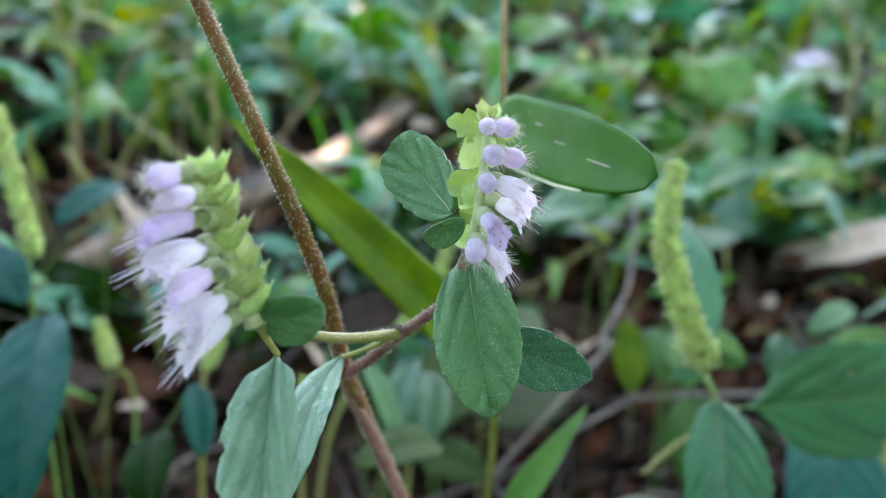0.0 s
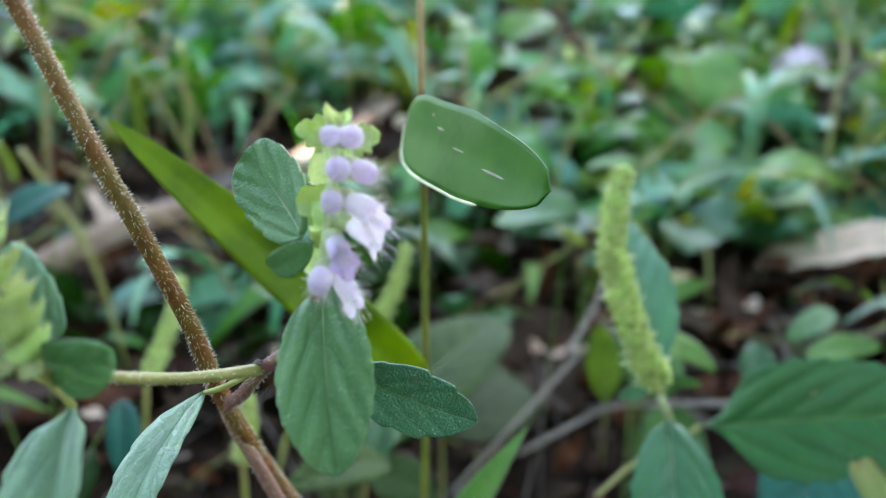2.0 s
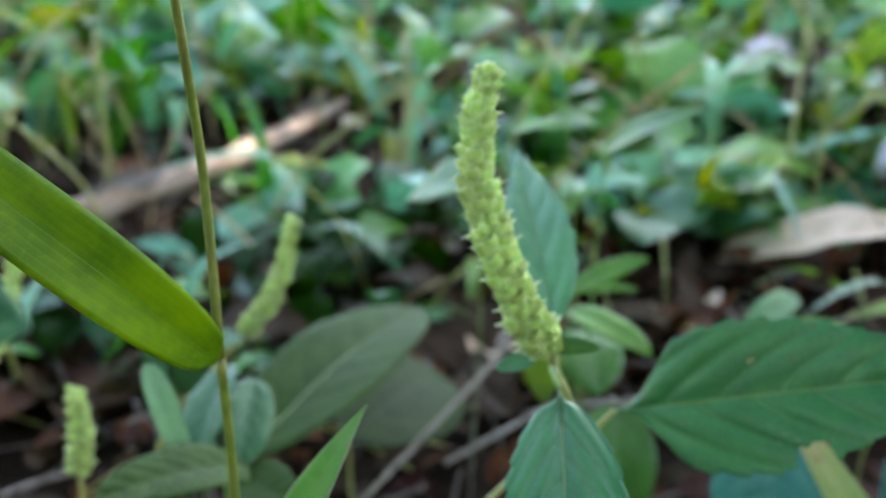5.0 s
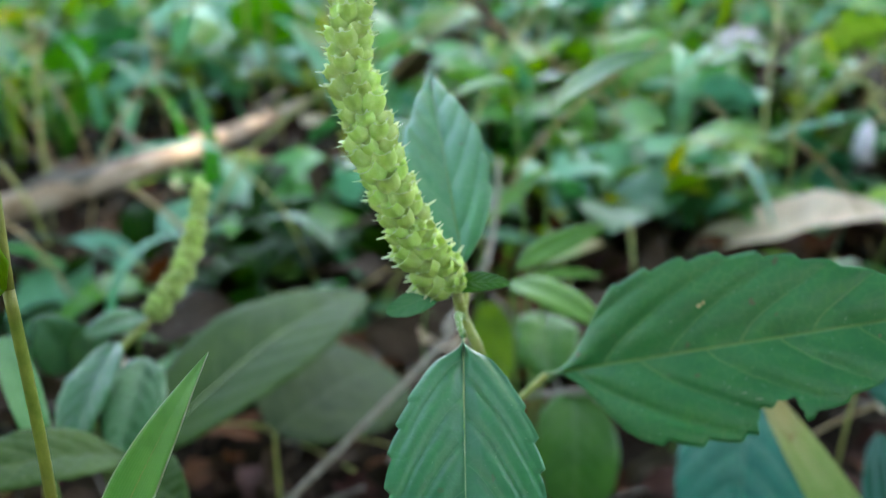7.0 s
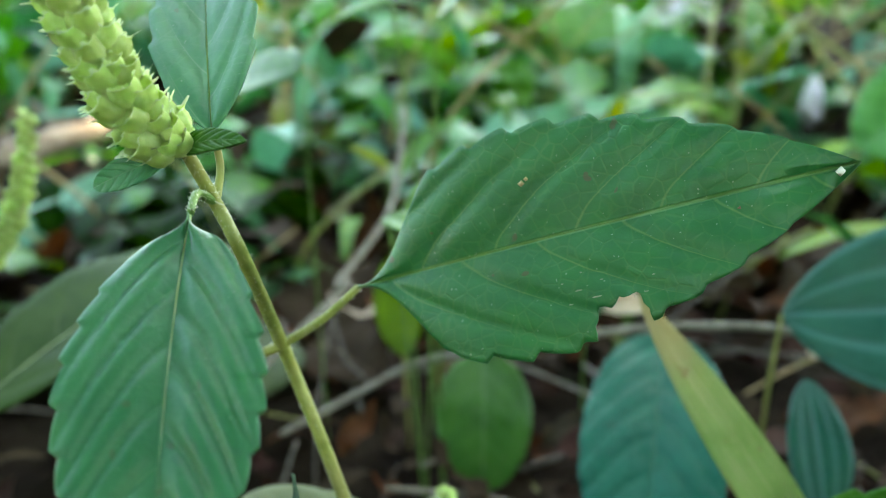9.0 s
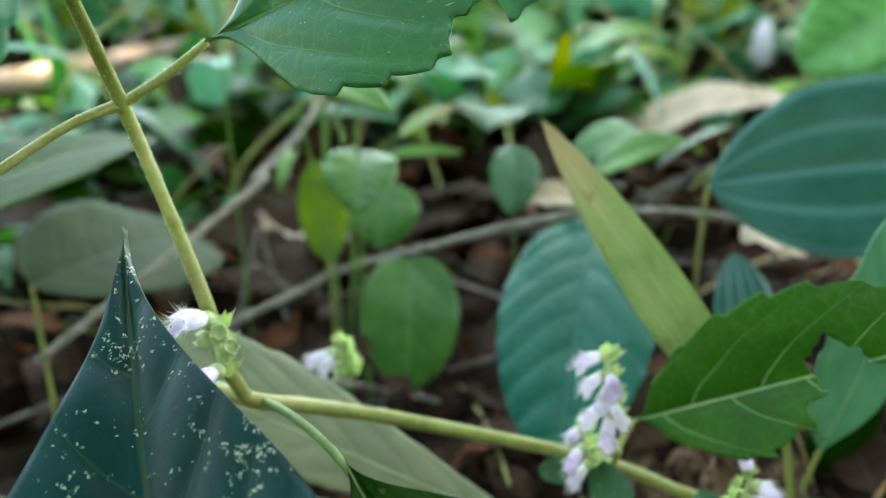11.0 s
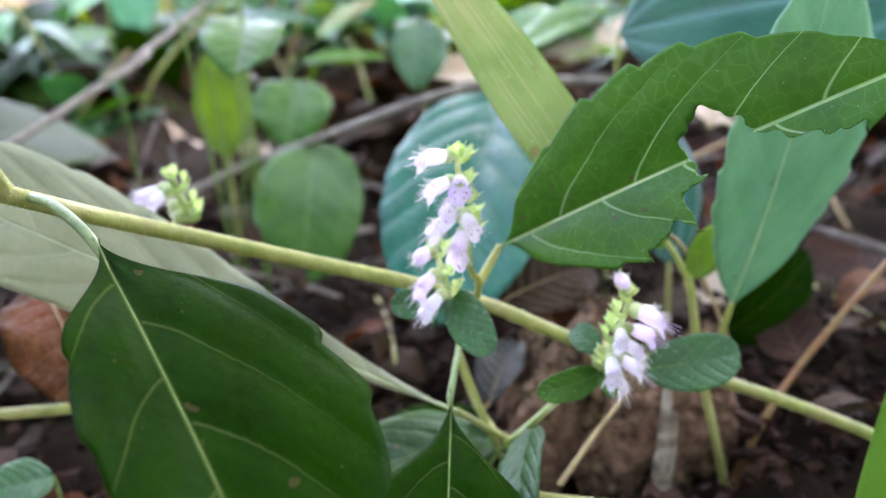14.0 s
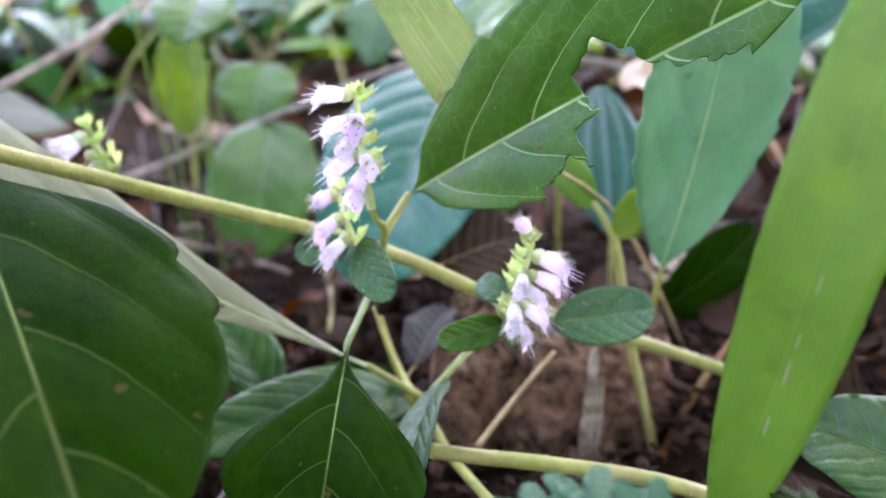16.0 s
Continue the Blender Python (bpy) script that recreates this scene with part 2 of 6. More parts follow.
M_OVAL = leaf_material("leaf_oval_cut", (0.048, 0.138, 0.036), (0.072, 0.180, 0.050), (0.13, 0.28, 0.09), 9, 0.2, 0.03, rough=0.5, spec=0.16, thru=0.3, parallel=True, relief=0, net_mix=0.1)
M_TORN = leaf_material("leaf_torn", (0.036, 0.108, 0.028), (0.060, 0.152, 0.040), (0.32, 0.48, 0.24), 5.0, 0.46, 0.85, rough=0.38, spec=0.26, thru=0.42, relief=0.0002, spots=0.8, net_mix=0.10, blotch=0.2)
M_CUT = leaf_material("leaf_cut", (0.0216, 0.0825, 0.0416), (0.0360, 0.1125, 0.0592), (0.16, 0.30, 0.18), 6, 0.3, 0.3, rough=0.36, spec=0.16, thru=0.2, net_mix=0.06)
# some of the blue here is sky sheen put into the base colour
M_BLUISH = leaf_material("leaf_young_dark", (0.0567, 0.1560, 0.0924), (0.0891, 0.2080, 0.1241), (0.20, 0.33, 0.24), 4.5, 0.48, 0.30, rough=0.36, spec=0.5, thru=0.2, relief=0.00022, pit_glint=0.9, spots=0.2, net_mix=0.06)
# darker copy of the leaf green, shade put into its colour
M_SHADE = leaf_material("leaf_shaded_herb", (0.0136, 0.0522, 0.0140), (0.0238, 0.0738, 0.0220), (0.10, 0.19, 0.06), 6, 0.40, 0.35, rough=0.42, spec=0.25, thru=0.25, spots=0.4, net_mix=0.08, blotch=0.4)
# dimmed copy of the teal leaf for herbs low in the shade
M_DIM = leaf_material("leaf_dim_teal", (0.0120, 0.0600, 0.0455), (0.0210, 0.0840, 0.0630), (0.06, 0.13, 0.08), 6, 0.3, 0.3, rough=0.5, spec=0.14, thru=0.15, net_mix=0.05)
M_SHOOT = leaf_material("grass_shoot_pale", (0.130, 0.265, 0.105), (0.185, 0.335, 0.140), (0.34, 0.50, 0.26), 9, 0.2, 0.2, rough=0.36, spec=0.5, thru=0.35, parallel=True, relief=0.0001, edge=(0.40, 0.42, 0.30))
# young leaf with pale sky sheen put into its base colour
M_SHEEN = leaf_material("leaf_young_sheen", (0.230, 0.385, 0.260), (0.320, 0.475, 0.340), (0.12, 0.23, 0.13), 3.2, 0.72, 0.50, rough=0.26, spec=0.8, thru=0.22, relief=0.00042, pit_glint=1.1, net_mix=0.03)
M_WING = leaf_material("bract_pale", (0.34, 0.46, 0.15), (0.50, 0.60, 0.27), (0.28, 0.40, 0.12), 4, 0.5, 0.3, rough=0.45, spec=0.35, thru=0.45, relief=0.0001, sat=1.0, net_mix=0.05)
# lighter, bluer copy of the soft teal leaf, with lens haze in its colour
M_HAZE = leaf_material("leaf_soft_hazed", (0.1333, 0.2874, 0.1885), (0.1865, 0.3568, 0.2456), (0.30, 0.46, 0.30), 5, 0.40, 0.35, rough=0.42, spec=0.55, thru=0.3, spots=0.4, net_mix=0.08, blotch=0.3)
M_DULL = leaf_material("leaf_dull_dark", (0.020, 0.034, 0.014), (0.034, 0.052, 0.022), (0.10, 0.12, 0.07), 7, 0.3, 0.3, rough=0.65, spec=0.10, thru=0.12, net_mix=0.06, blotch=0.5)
M_UNDER = leaf_material("leaf_pale_underside", (0.2388, 0.2591, 0.1546), (0.3036, 0.3174, 0.2048), (0.54, 0.56, 0.42), 9, 0.3, 0.4, rough=0.6, thru=0.2, spots=0.8, sat=1.0, net_mix=0.05)
# dead leaf browns are lowered further to deepen the shade in the gaps
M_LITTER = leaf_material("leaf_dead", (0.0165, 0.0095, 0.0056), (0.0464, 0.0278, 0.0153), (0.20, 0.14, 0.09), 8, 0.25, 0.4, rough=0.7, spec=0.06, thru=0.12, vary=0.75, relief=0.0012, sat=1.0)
M_DEAD = leaf_material("leaf_dead_beige", (0.60, 0.45, 0.31), (0.76, 0.61, 0.46), (0.62, 0.52, 0.36), 8, 0.25, 0.4, rough=0.7, spec=0.25, thru=0.2, relief=0.0012, sat=1.0)
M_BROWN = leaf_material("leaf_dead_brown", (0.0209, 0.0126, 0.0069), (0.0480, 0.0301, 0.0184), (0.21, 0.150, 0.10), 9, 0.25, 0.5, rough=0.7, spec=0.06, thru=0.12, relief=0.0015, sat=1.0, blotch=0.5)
M_GREY = leaf_material("leaf_grey_green", (0.0238, 0.0488, 0.0153), (0.0361, 0.0664, 0.0213), (0.13, 0.17, 0.08), 7, 0.3, 0.4, rough=0.65, spec=0.12, thru=0.15, sat=1.2, net_mix=0.08)
M_RUST = leaf_material("leaf_dead_rust", (0.0450, 0.0150, 0.0045), (0.0938, 0.0345, 0.0120), (0.28, 0.14, 0.07), 8, 0.25, 0.4, rough=0.6, spec=0.08, thru=0.2, relief=0.0012, sat=1.0, blotch=0.6)
M_GREYLEAF = leaf_material("leaf_dead_grey", (0.046, 0.044, 0.038), (0.082, 0.079, 0.068), (0.12, 0.11, 0.10), 8, 0.25, 0.2, rough=0.55, spec=0.12, thru=0.1, relief=0.0010, sat=1.0, spots=0.5)
M_HERB = leaf_material("herb_leaf", (0.061, 0.160, 0.045), (0.103, 0.228, 0.067), (0.16, 0.28, 0.12), 6, 0.3, 0.35, rough=0.36, spec=0.45, thru=0.28, vary=0.6, relief=0.001)
M_HERB2 = leaf_material("herb_leaf_blue", (0.090, 0.213, 0.129), (0.144, 0.296, 0.194), (0.20, 0.32, 0.26), 5, 0.3, 0.35, rough=0.38, spec=0.32, thru=0.2, vary=0.6, relief=0.001)
M_HERB3 = leaf_material("herb_leaf_light", (0.167, 0.250, 0.051), (0.251, 0.331, 0.090), (0.32, 0.42, 0.16), 5, 0.3, 0.35, rough=0.45, thru=0.3, vary=0.6, relief=0.001)
M_RIB = plain_material("midrib_green", (0.085, 0.170, 0.035), (0.14, 0.235, 0.060), 420, 0.55, 0.15, relief=0)
M_STEM = plain_material("stem_green", (0.205, 0.232, 0.046), (0.300, 0.308, 0.082), 420, 0.5, 0.4, along=(0.4, (0.28, 0.22, 0.10)))
M_PETIOLE = plain_material("petiole_green", (0.090, 0.150, 0.040), (0.140, 0.200, 0.064), 420, 0.5, 0.2)
M_CULM = plain_material("culm_olive", (0.095, 0.130, 0.016), (0.165, 0.195, 0.034), 300, 0.45, 0.35, along=(0.5, (0.150, 0.110, 0.024)))
M_RED = plain_material("stem_reddish", (0.1323, 0.0494, 0.0078), (0.1955, 0.0789, 0.0126), 900, 0.5, 0.4, along=(0.5, (0.16, 0.12, 0.022)))
M_PINK = plain_material("stem_purple", (0.190, 0.070, 0.066), (0.270, 0.135, 0.110), 420, 0.5, 0.4, along=(0.45, (0.22, 0.17, 0.09)))
M_TWIG = plain_material("twig_grey", (0.077, 0.061, 0.050), (0.165, 0.143, 0.121), 260, 0.8, 0.2, relief=0.0008)
M_VINE = plain_material("vine_grey", (0.16, 0.135, 0.105), (0.30, 0.26, 0.215), 260, 0.8, 0.2, relief=0.0008)
M_TAN = plain_material("stalk_dry", (0.30, 0.20, 0.09), (0.42, 0.30, 0.15), 260, 0.6, 0.3)
M_BARK = plain_material("bark_peeled", (0.198, 0.126, 0.079), (0.383, 0.290, 0.224), 60, 0.8, 0.2, relief=0.002)
M_HAIR = plain_material("plant_hair", (0.70, 0.66, 0.58), (0.82, 0.78, 0.72), 500, 0.5, 0.5, thru=0.3, relief=0)
M_CALYX = plain_material("calyx_green", (0.4703, 0.6129, 0.1640), (0.6584, 0.7470, 0.3463), 420, 0.5, 0.4, thru=0.4, vary=1.3)
M_BRACT = plain_material("bract_green", (0.33, 0.45, 0.11), (0.54, 0.65, 0.28), 330, 0.5, 0.3, thru=0.45, vary=1.5)
M_CALYX2 = plain_material("calyx_light", (0.42, 0.50, 0.22), (0.60, 0.66, 0.38), 420, 0.5, 0.4, thru=0.35)
M_PETAL = petal_material("petal_lavender", (0.86, 0.72, 0.90), (0.93, 0.84, 0.95), (0.66, 0.46, 0.78))
M_PETAL2 = petal_material("petal_pale", (0.90, 0.82, 0.91), (0.95, 0.91, 0.95), (0.82, 0.66, 0.86))
M_STAMEN = plain_material("stamen_tip", (0.30, 0.15, 0.24), (0.42, 0.24, 0.30), 500, 0.5, 0.3, relief=0)
M_ROT = plain_material("wood_rotten", (0.0068, 0.0033, 0.0020), (0.2805, 0.1681, 0.1080), 430, 0.9, 0.12, relief=0.0024, along=(0.6, (0.180, 0.090, 0.056)))
# dark rotten wood, its colour sunk further for the shaded gaps
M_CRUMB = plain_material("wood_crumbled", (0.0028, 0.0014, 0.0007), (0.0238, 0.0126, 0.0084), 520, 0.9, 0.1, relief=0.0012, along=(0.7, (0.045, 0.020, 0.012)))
M_PEEL = plain_material("wood_peeling", (0.17, 0.12, 0.085), (0.44, 0.36, 0.28), 300, 0.85, 0.15, relief=0.0018)
M_CREAM = plain_material("dry_edge", (0.55, 0.55, 0.33), (0.70, 0.68, 0.45), 500, 0.6, 0.3, relief=0)
M_RIM = plain_material("calyx_rim", (0.62, 0.70, 0.40), (0.78, 0.82, 0.58), 420, 0.5, 0.3, thru=0.4, relief=0)
M_SCAR = plain_material("leaf_scar", (0.246, 0.269, 0.170), (0.314, 0.322, 0.224), 900, 0.6, 0.3, relief=0)
# dark soil, near black so that its colour adds to the gap shade
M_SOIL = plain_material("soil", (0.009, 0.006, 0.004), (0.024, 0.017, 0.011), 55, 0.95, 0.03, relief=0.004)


# ---- shapes ----
def smooth_mesh(name, V, F, UV=None, mats=(), slots=None):
    me = bpy.data.meshes.new(name)
    me.from_pydata([tuple(p) for p in V], [], F)
    for m in mats:
        me.materials.append(m)
    me.polygons.foreach_set("use_smooth", [True] * len(me.polygons))
    if slots is not None:
        me.polygons.foreach_set("material_index", slots)
    if UV is not None:
        idx = np.empty(len(me.loops), dtype=np.int32)
        me.loops.foreach_get("vertex_index", idx)
        layer = me.uv_layers.new(name="UVMap")
        layer.data.foreach_set("uv", np.asarray(UV, dtype=np.float32)[idx].ravel())
    me.update()
    return me


def part(name, me, parent=None, label="", material=None):
    ob = new(name, me)
    if material is not None:
        me.materials.clear()
        me.materials.append(material)
    if parent is not None:
        ob.parent = parent
    if label:
        tagged(ob, label)
    return ob


def thing(name, base, label, category, group="", kind=""):
    ob = new(name)
    ob.empty_display_size = 0.01
    ob.location = base
    bpy.context.view_layer.update()
    return tagged(ob, label, category, group, kind)


def under(ob, parent):
    """Parent ob, whose mesh is in world places, to a thing and keep its place."""
    ob.parent = parent
    o, p = Vector((0, 0, 0)), parent
    while p is not None:
        o += p.location
        p = p.parent
    ob.matrix_parent_inverse = Matrix.Translation(-o)
    return ob


def leaf_arrays(L, W, nu, nv, a, b, teeth=0, depth=0.0, arch=0.0, fold=0.0, quilt=0.0, count=7, lean=0.25, twist=0.0, wave=0.0, curl=0.0,
                blunt=0.0, thick=0.0, bites=(), seed=0, side_curl=0.0, cut=0.0, neck=0.0, lop=(1.0, 1.0), straight=False):
    """A leaf along +y from its base to its tip, facing +z. a, b shape the outline; bites are (along, across, r_along, r_across)."""
    rng = random.Random(seed)
    ph = [rng.uniform(0, 6.28) for _ in range(6)]
    s = np.linspace(0, 1, nu + 1)
    e = np.clip(s, 1e-4, 1 - 1e-4)
    pk = a / (a + b)
    w = (e ** a * (1 - e) ** b) / (pk ** a * (1 - pk) ** b)
    if blunt:
        w = np.minimum(1, w * (1 + blunt))
    if neck:
        q = np.clip(s / neck, 0, 1)
        w = w * (0.06 + 0.94 * q * q * (3 - 2 * q))
    w[0] = max(w[0], 0.03)
    if cut:
        w = np.where(s < 0.5, np.maximum(w, cut * (1 - (1 - np.minimum(s / 0.12, 1)) ** 2 * 0.5)), w)
    w[-1] = 0.004
    wl, wr = w * lop[0], w * lop[1]
    if teeth:
        for k, arr in enumerate((wl, wr)):
            f = (s * teeth + 0.35 * k + 0.12 * np.sin(9 * s + ph[k])) % 1.0
            saw = np.where(f < 0.84, (f / 0.84) ** 0.7, (1 - f) / 0.16)
            arr *= 1 - depth * (1 - saw) * np.clip((s - 0.12) * 6, 0, 1) * np.clip((1.0 - s) * 5, 0.3, 1)
    v = np.linspace(-1, 1, nv + 1)
    S, Vv = np.meshgrid(s, v, indexing="ij")
    half = W / 2 * np.where(Vv < 0, wl[:, None], wr[:, None])
    X = Vv * half
    Y = S * L
    av = np.abs(Vv)
    out = X / (W / 2) if straight else Vv
    Z = arch * L * 4 * S * (1 - S)
    Z = Z + fold * np.abs(X) - side_curl * X * X / (W / 2)
    Z = Z + curl * L * np.clip(S - 0.6, 0, 1) ** 2 * 4
    if quilt:
        run = (S - lean * np.abs(out) ** 1.42) * count + np.where(out > 0, 0.45, 0.0)
        Z = Z + quilt * np.sin(math.pi * (run % 1.0)) ** 0.75 * np.clip(av * 4, 0, 1) * (1 - av ** 4)
    if wave:
        Z = Z + wave * W * (av ** 2) * (np.sin(S * 11 + ph[2] + np.sign(Vv) * ph[3]) * 0.6 + np.sin(S * 23 + ph[4] + Vv) * 0.3)
    if twist:
        an = twist * (S - 0.3)
        X, Z = X * np.cos(an) - (Z * 0) * np.sin(an), Z + X * np.sin(an)
    keep = np.ones((nu, nv), bool)
    for bs, bv, rs, rv in bites:
        an = np.arctan2((Vv - bv) / rv, (S - bs) / rs)
        rr = np.hypot((S - bs) / rs, (Vv - bv) / rv)
        edge = 1 + 0.10 * np.sin(5 * an + ph[5]) + 0.06 * np.sin(11 * an)
        inside = rr < edge
        allin = inside[:-1, :-1] & inside[1:, :-1] & inside[:-1, 1:] & inside[1:, 1:]
        keep &= ~allin
        push = inside
        f = np.where(push, edge / np.maximum(rr, 1e-3), 1.0)
        near = push & (rr > 0.45 * edge)
        f = np.where(near, f, 1.0)
        Y = np.where(near, (bs + (S - bs) * f) * L, Y)
        X = np.where(near, X + (Vv - bv) * (f - 1) * half, X)
    P = np.stack([X, Y, Z], -1).reshape(-1, 3)
    UV = np.stack([(out + 1) / 2, S], -1).reshape(-1, 2)
    n = nv + 1
    F = [(i * n + j, i * n + j + 1, (i + 1) * n + j + 1, (i + 1) * n + j) for i in range(nu) for j in range(nv) if keep[i, j]]
    if thick:
        N0 = len(P)
        P = np.concatenate([P, P - np.array([0, 0, thick])])
        UV = np.concatenate([UV, UV])
        edges = {}
        for f in F:
            for q in range(4):
                x, y = f[q], f[(q + 1) % 4]
                edges[(x, y)] = True
        rim = [(x, y) for x, y in edges if (y, x) not in edges]
        F = F + [tuple(reversed([q + N0 for q in f])) for f in F] + [(y, x, x + N0, y + N0) for x, y in rim]
    return P, F, UV


FRONT = Vector((0.0, -0.75, 0.66))


def leaf_frame(base, tip, side=None, normal=None):
    B, T = Vector(base), Vector(tip)
    y = (T - B).normalized()
    if side is not None:
        z = Vector(side).cross(y).normalized()
        if z.dot(FRONT) < 0:
            z = -z
    else:
        z = Vector(normal) - y * Vector(normal).dot(y)
        z.normalize()
    x = y.cross(z)
    m = Matrix((x, y, z)).transposed().to_4x4()
    m.translation = B
    return m, (T - B).length


def tube_arrays(points, radii, sides=8, per=6):
    """A round tube along a smooth line through the points."""
    pts = [Vector(p) for p in points]
    R = list(radii) if hasattr(radii, "__len__") else [radii] * len(pts)
    if len(R) == 2 and len(pts) > 2:
        R = [R[0] + (R[1] - R[0]) * i / (len(pts) - 1) for i in range(len(pts))]
    line, rad = [], []
    for i in range(len(pts) - 1):
        p0, p1, p2, p3 = pts[max(i - 1, 0)], pts[i], pts[i + 1], pts[min(i + 2, len(pts) - 1)]
        for q in range(per):
            t = q / per
            line.append(0.5 * ((2 * p1) + (p2 - p0) * t + (2 * p0 - 5 * p1 + 4 * p2 - p3) * t * t + (3 * p1 - p0 - 3 * p2 + p3) * t ** 3))
            rad.append(R[i] + (R[i + 1] - R[i]) * t)
    line.append(pts[-1])
    rad.append(R[-1])
    V, F, UV = [], [], []
    d = (line[1] - line[0]).normalized()
    u = d.orthogonal().normalized()
    for i, p in enumerate(line):
        d = (line[min(i + 1, len(line) - 1)] - line[max(i - 1, 0)]).normalized()
        u = (u - d * u.dot(d)).normalized()
        w = d.cross(u)
        for q in range(sides):
            an = 2 * math.pi * q / sides
            V.append(p + (u * math.cos(an) + w * math.sin(an)) * rad[i])
            UV.append((q / sides, i / len(line)))
    n = len(line)
    for i in range(n - 1):
        for q in range(sides):
            F.append((i * sides + q, i * sides + (q + 1) % sides, (i + 1) * sides + (q + 1) % sides, (i + 1) * sides + q))
    F.append(tuple(reversed(range(sides))))
    F.append(tuple((n - 1) * sides + q for q in range(sides)))
    return V, F, UV, line, rad


def add_stem(parent, points, radii, mat, name="stem", label="", sides=8, per=6, hairs=0, hair_len=0.0008, seed=1):
    V, F, UV, line, rad = tube_arrays(points, radii, sides, per)
    ob = under(part(name, smooth_mesh(name, V, F, UV, [mat]), None, label), parent)
    if hairs:
        rng = random.Random(seed)
        HV, HF = [], []
        for _ in range(hairs):
            i = rng.randrange(len(line) - 1)
            t = rng.random()
            p = line[i].lerp(line[i + 1], t)
            d = (line[i + 1] - line[i]).normalized()
            r = d.orthogonal().normalized()
            r.rotate(Matrix.Rotation(rng.uniform(0, 6.283), 3, d))
            p = p + r * rad[i] * 0.9
            L = hair_len * rng.uniform(0.4, 1.2)
            tip = p + (r + d * rng.uniform(-0.6, 0.3)) * L
            o = d.cross(r) * hair_len * 0.075
            o2 = d * hair_len * 0.075
            k = len(HV)
            HV += [p + o, p - o * 0.6 + o2, p - o * 0.6 - o2, tip]
            HF += [(k, k + 1, k + 3), (k + 1, k + 2, k + 3), (k + 2, k, k + 3)]
        hb = part("hairs", smooth_mesh("hairs", HV, HF, None, [M_HAIR]), None, "fine pale hairs")
        tagged(hb, kind="stuff")
        hb.parent = ob
    return ob


def add_leaf(parent, base, tip, width, mat, side=None, normal=None, teeth=9, depth=0.08, a=0.7, b=0.9, arch=0.08, fold=0.12, quilt=0.0, count=7, lean=0.25,
             wave=0.02, thick=0.00025, bites=(), seed=0, nu=0, nv=14, rib=0.0, rib_mat=None, name="leaf", label="", margin=None, scars=(), gap=None, **kw):
    """A leaf blade with its midrib under a plant."""
    m, L = leaf_frame(base, tip, side, normal)
    nu = nu or max(40, teeth * 9)
    count, lean, straight = VEINS[mat.name]
    V, F, UV = leaf_arrays(L, width, nu, nv, a, b, teeth, depth, arch, fold, quilt, count, lean, wave=wave, thick=thick, bites=bites, seed=seed, straight=straight, **kw)
    ob = part(name, smooth_mesh(name, V, F, UV, [mat]), None, label)
    ob.matrix_world = m
    pos = Vector((0, 0, 0))
    p = parent
    while p is not None:
        pos += p.location
        p = p.parent
    ob.parent = parent
    ob.matrix_parent_inverse = Matrix.Translation(-pos)
    if margin:
        row = [j for j in range(nv // 2, nv + 1)] + [i * (nv + 1) + nv for i in range(1, int(nu * margin[0]))]
        EV, EF, EU, _, _ = tube_arrays([V[i] for i in row], [margin[1]] * (len(row) - 1) + [margin[1] * 0.3], 6, 2)
        part("dry_edge", smooth_mesh("dry_edge", EV, EF, EU, [M_CREAM]), ob)
    for at, across, sl, sw in scars:
        SV, SF, SU = leaf_arrays(sl, sw, 8, 4, 0.4, 0.4, wave=0.1, seed=int(at * 99))
        x0 = across * width / 2
        lift = arch * L * 4 * at * (1 - at) + fold * abs(x0) + quilt * 0.9 + width * 0.004 + 0.0001
        part("scar", smooth_mesh("scar", np.asarray(SV) + np.array((x0, at * L, lift)), SF, SU, [M_SCAR]), ob)
    if rib:
        rib *= 0.62
        for s0, s1 in ((0.0, gap[0]), (gap[1], 0.96)) if gap else ((0.0, 0.96),):
            ts = [s0 + (s1 - s0) * q / 5 for q in range(6)]
            mid = [(0, L * t, arch * L * 4 * t * (1 - t) - rib * 0.35 + kw.get("curl", 0.0) * L * max(t - 0.6, 0) ** 2 * 4) for t in ts]
            RV, RF, RUV, _, _ = tube_arrays(mid, [rib * (1 - 0.85 * t) for t in ts], 6, 4)
            part("midrib", smooth_mesh("midrib", RV, RF, RUV, [rib_mat or M_RIB]), ob)
    return ob


def ground_z(x, y):
    r = -0.022 + 0.065 * (min(y, 4.0) - 0.2) if y > -1.5 else -0.1325
    return r + 0.012 * noise.noise((x * 5, y * 5, 1.3)) + 0.004 * noise.noise((x * 23, y * 23, 4.1))


# ---- flowers and seed heads ----
def revolve(profile, sides, mouth=None):
    """Rings about +y; profile rows are (y, radius). mouth(angle) lengthens the last ring."""
    V, F, UV = [], [], []
    n = len(profile)
    for i, (y, r) in enumerate(profile):
        for q in range(sides):
            an = 2 * math.pi * q / sides
            e = mouth(an, i / (n - 1)) if mouth else (0.0, 0.0)
            V.append(((r + e[1]) * math.cos(an), y + e[0], (r + e[1]) * math.sin(an)))
            UV.append((q / sides, i / (n - 1)))
    for i in range(n - 1):
        for q in range(sides):
            F.append((i * sides + q, (i + 1) * sides + q, (i + 1) * sides + (q + 1) % sides, i * sides + (q + 1) % sides))
    return V, F, UV


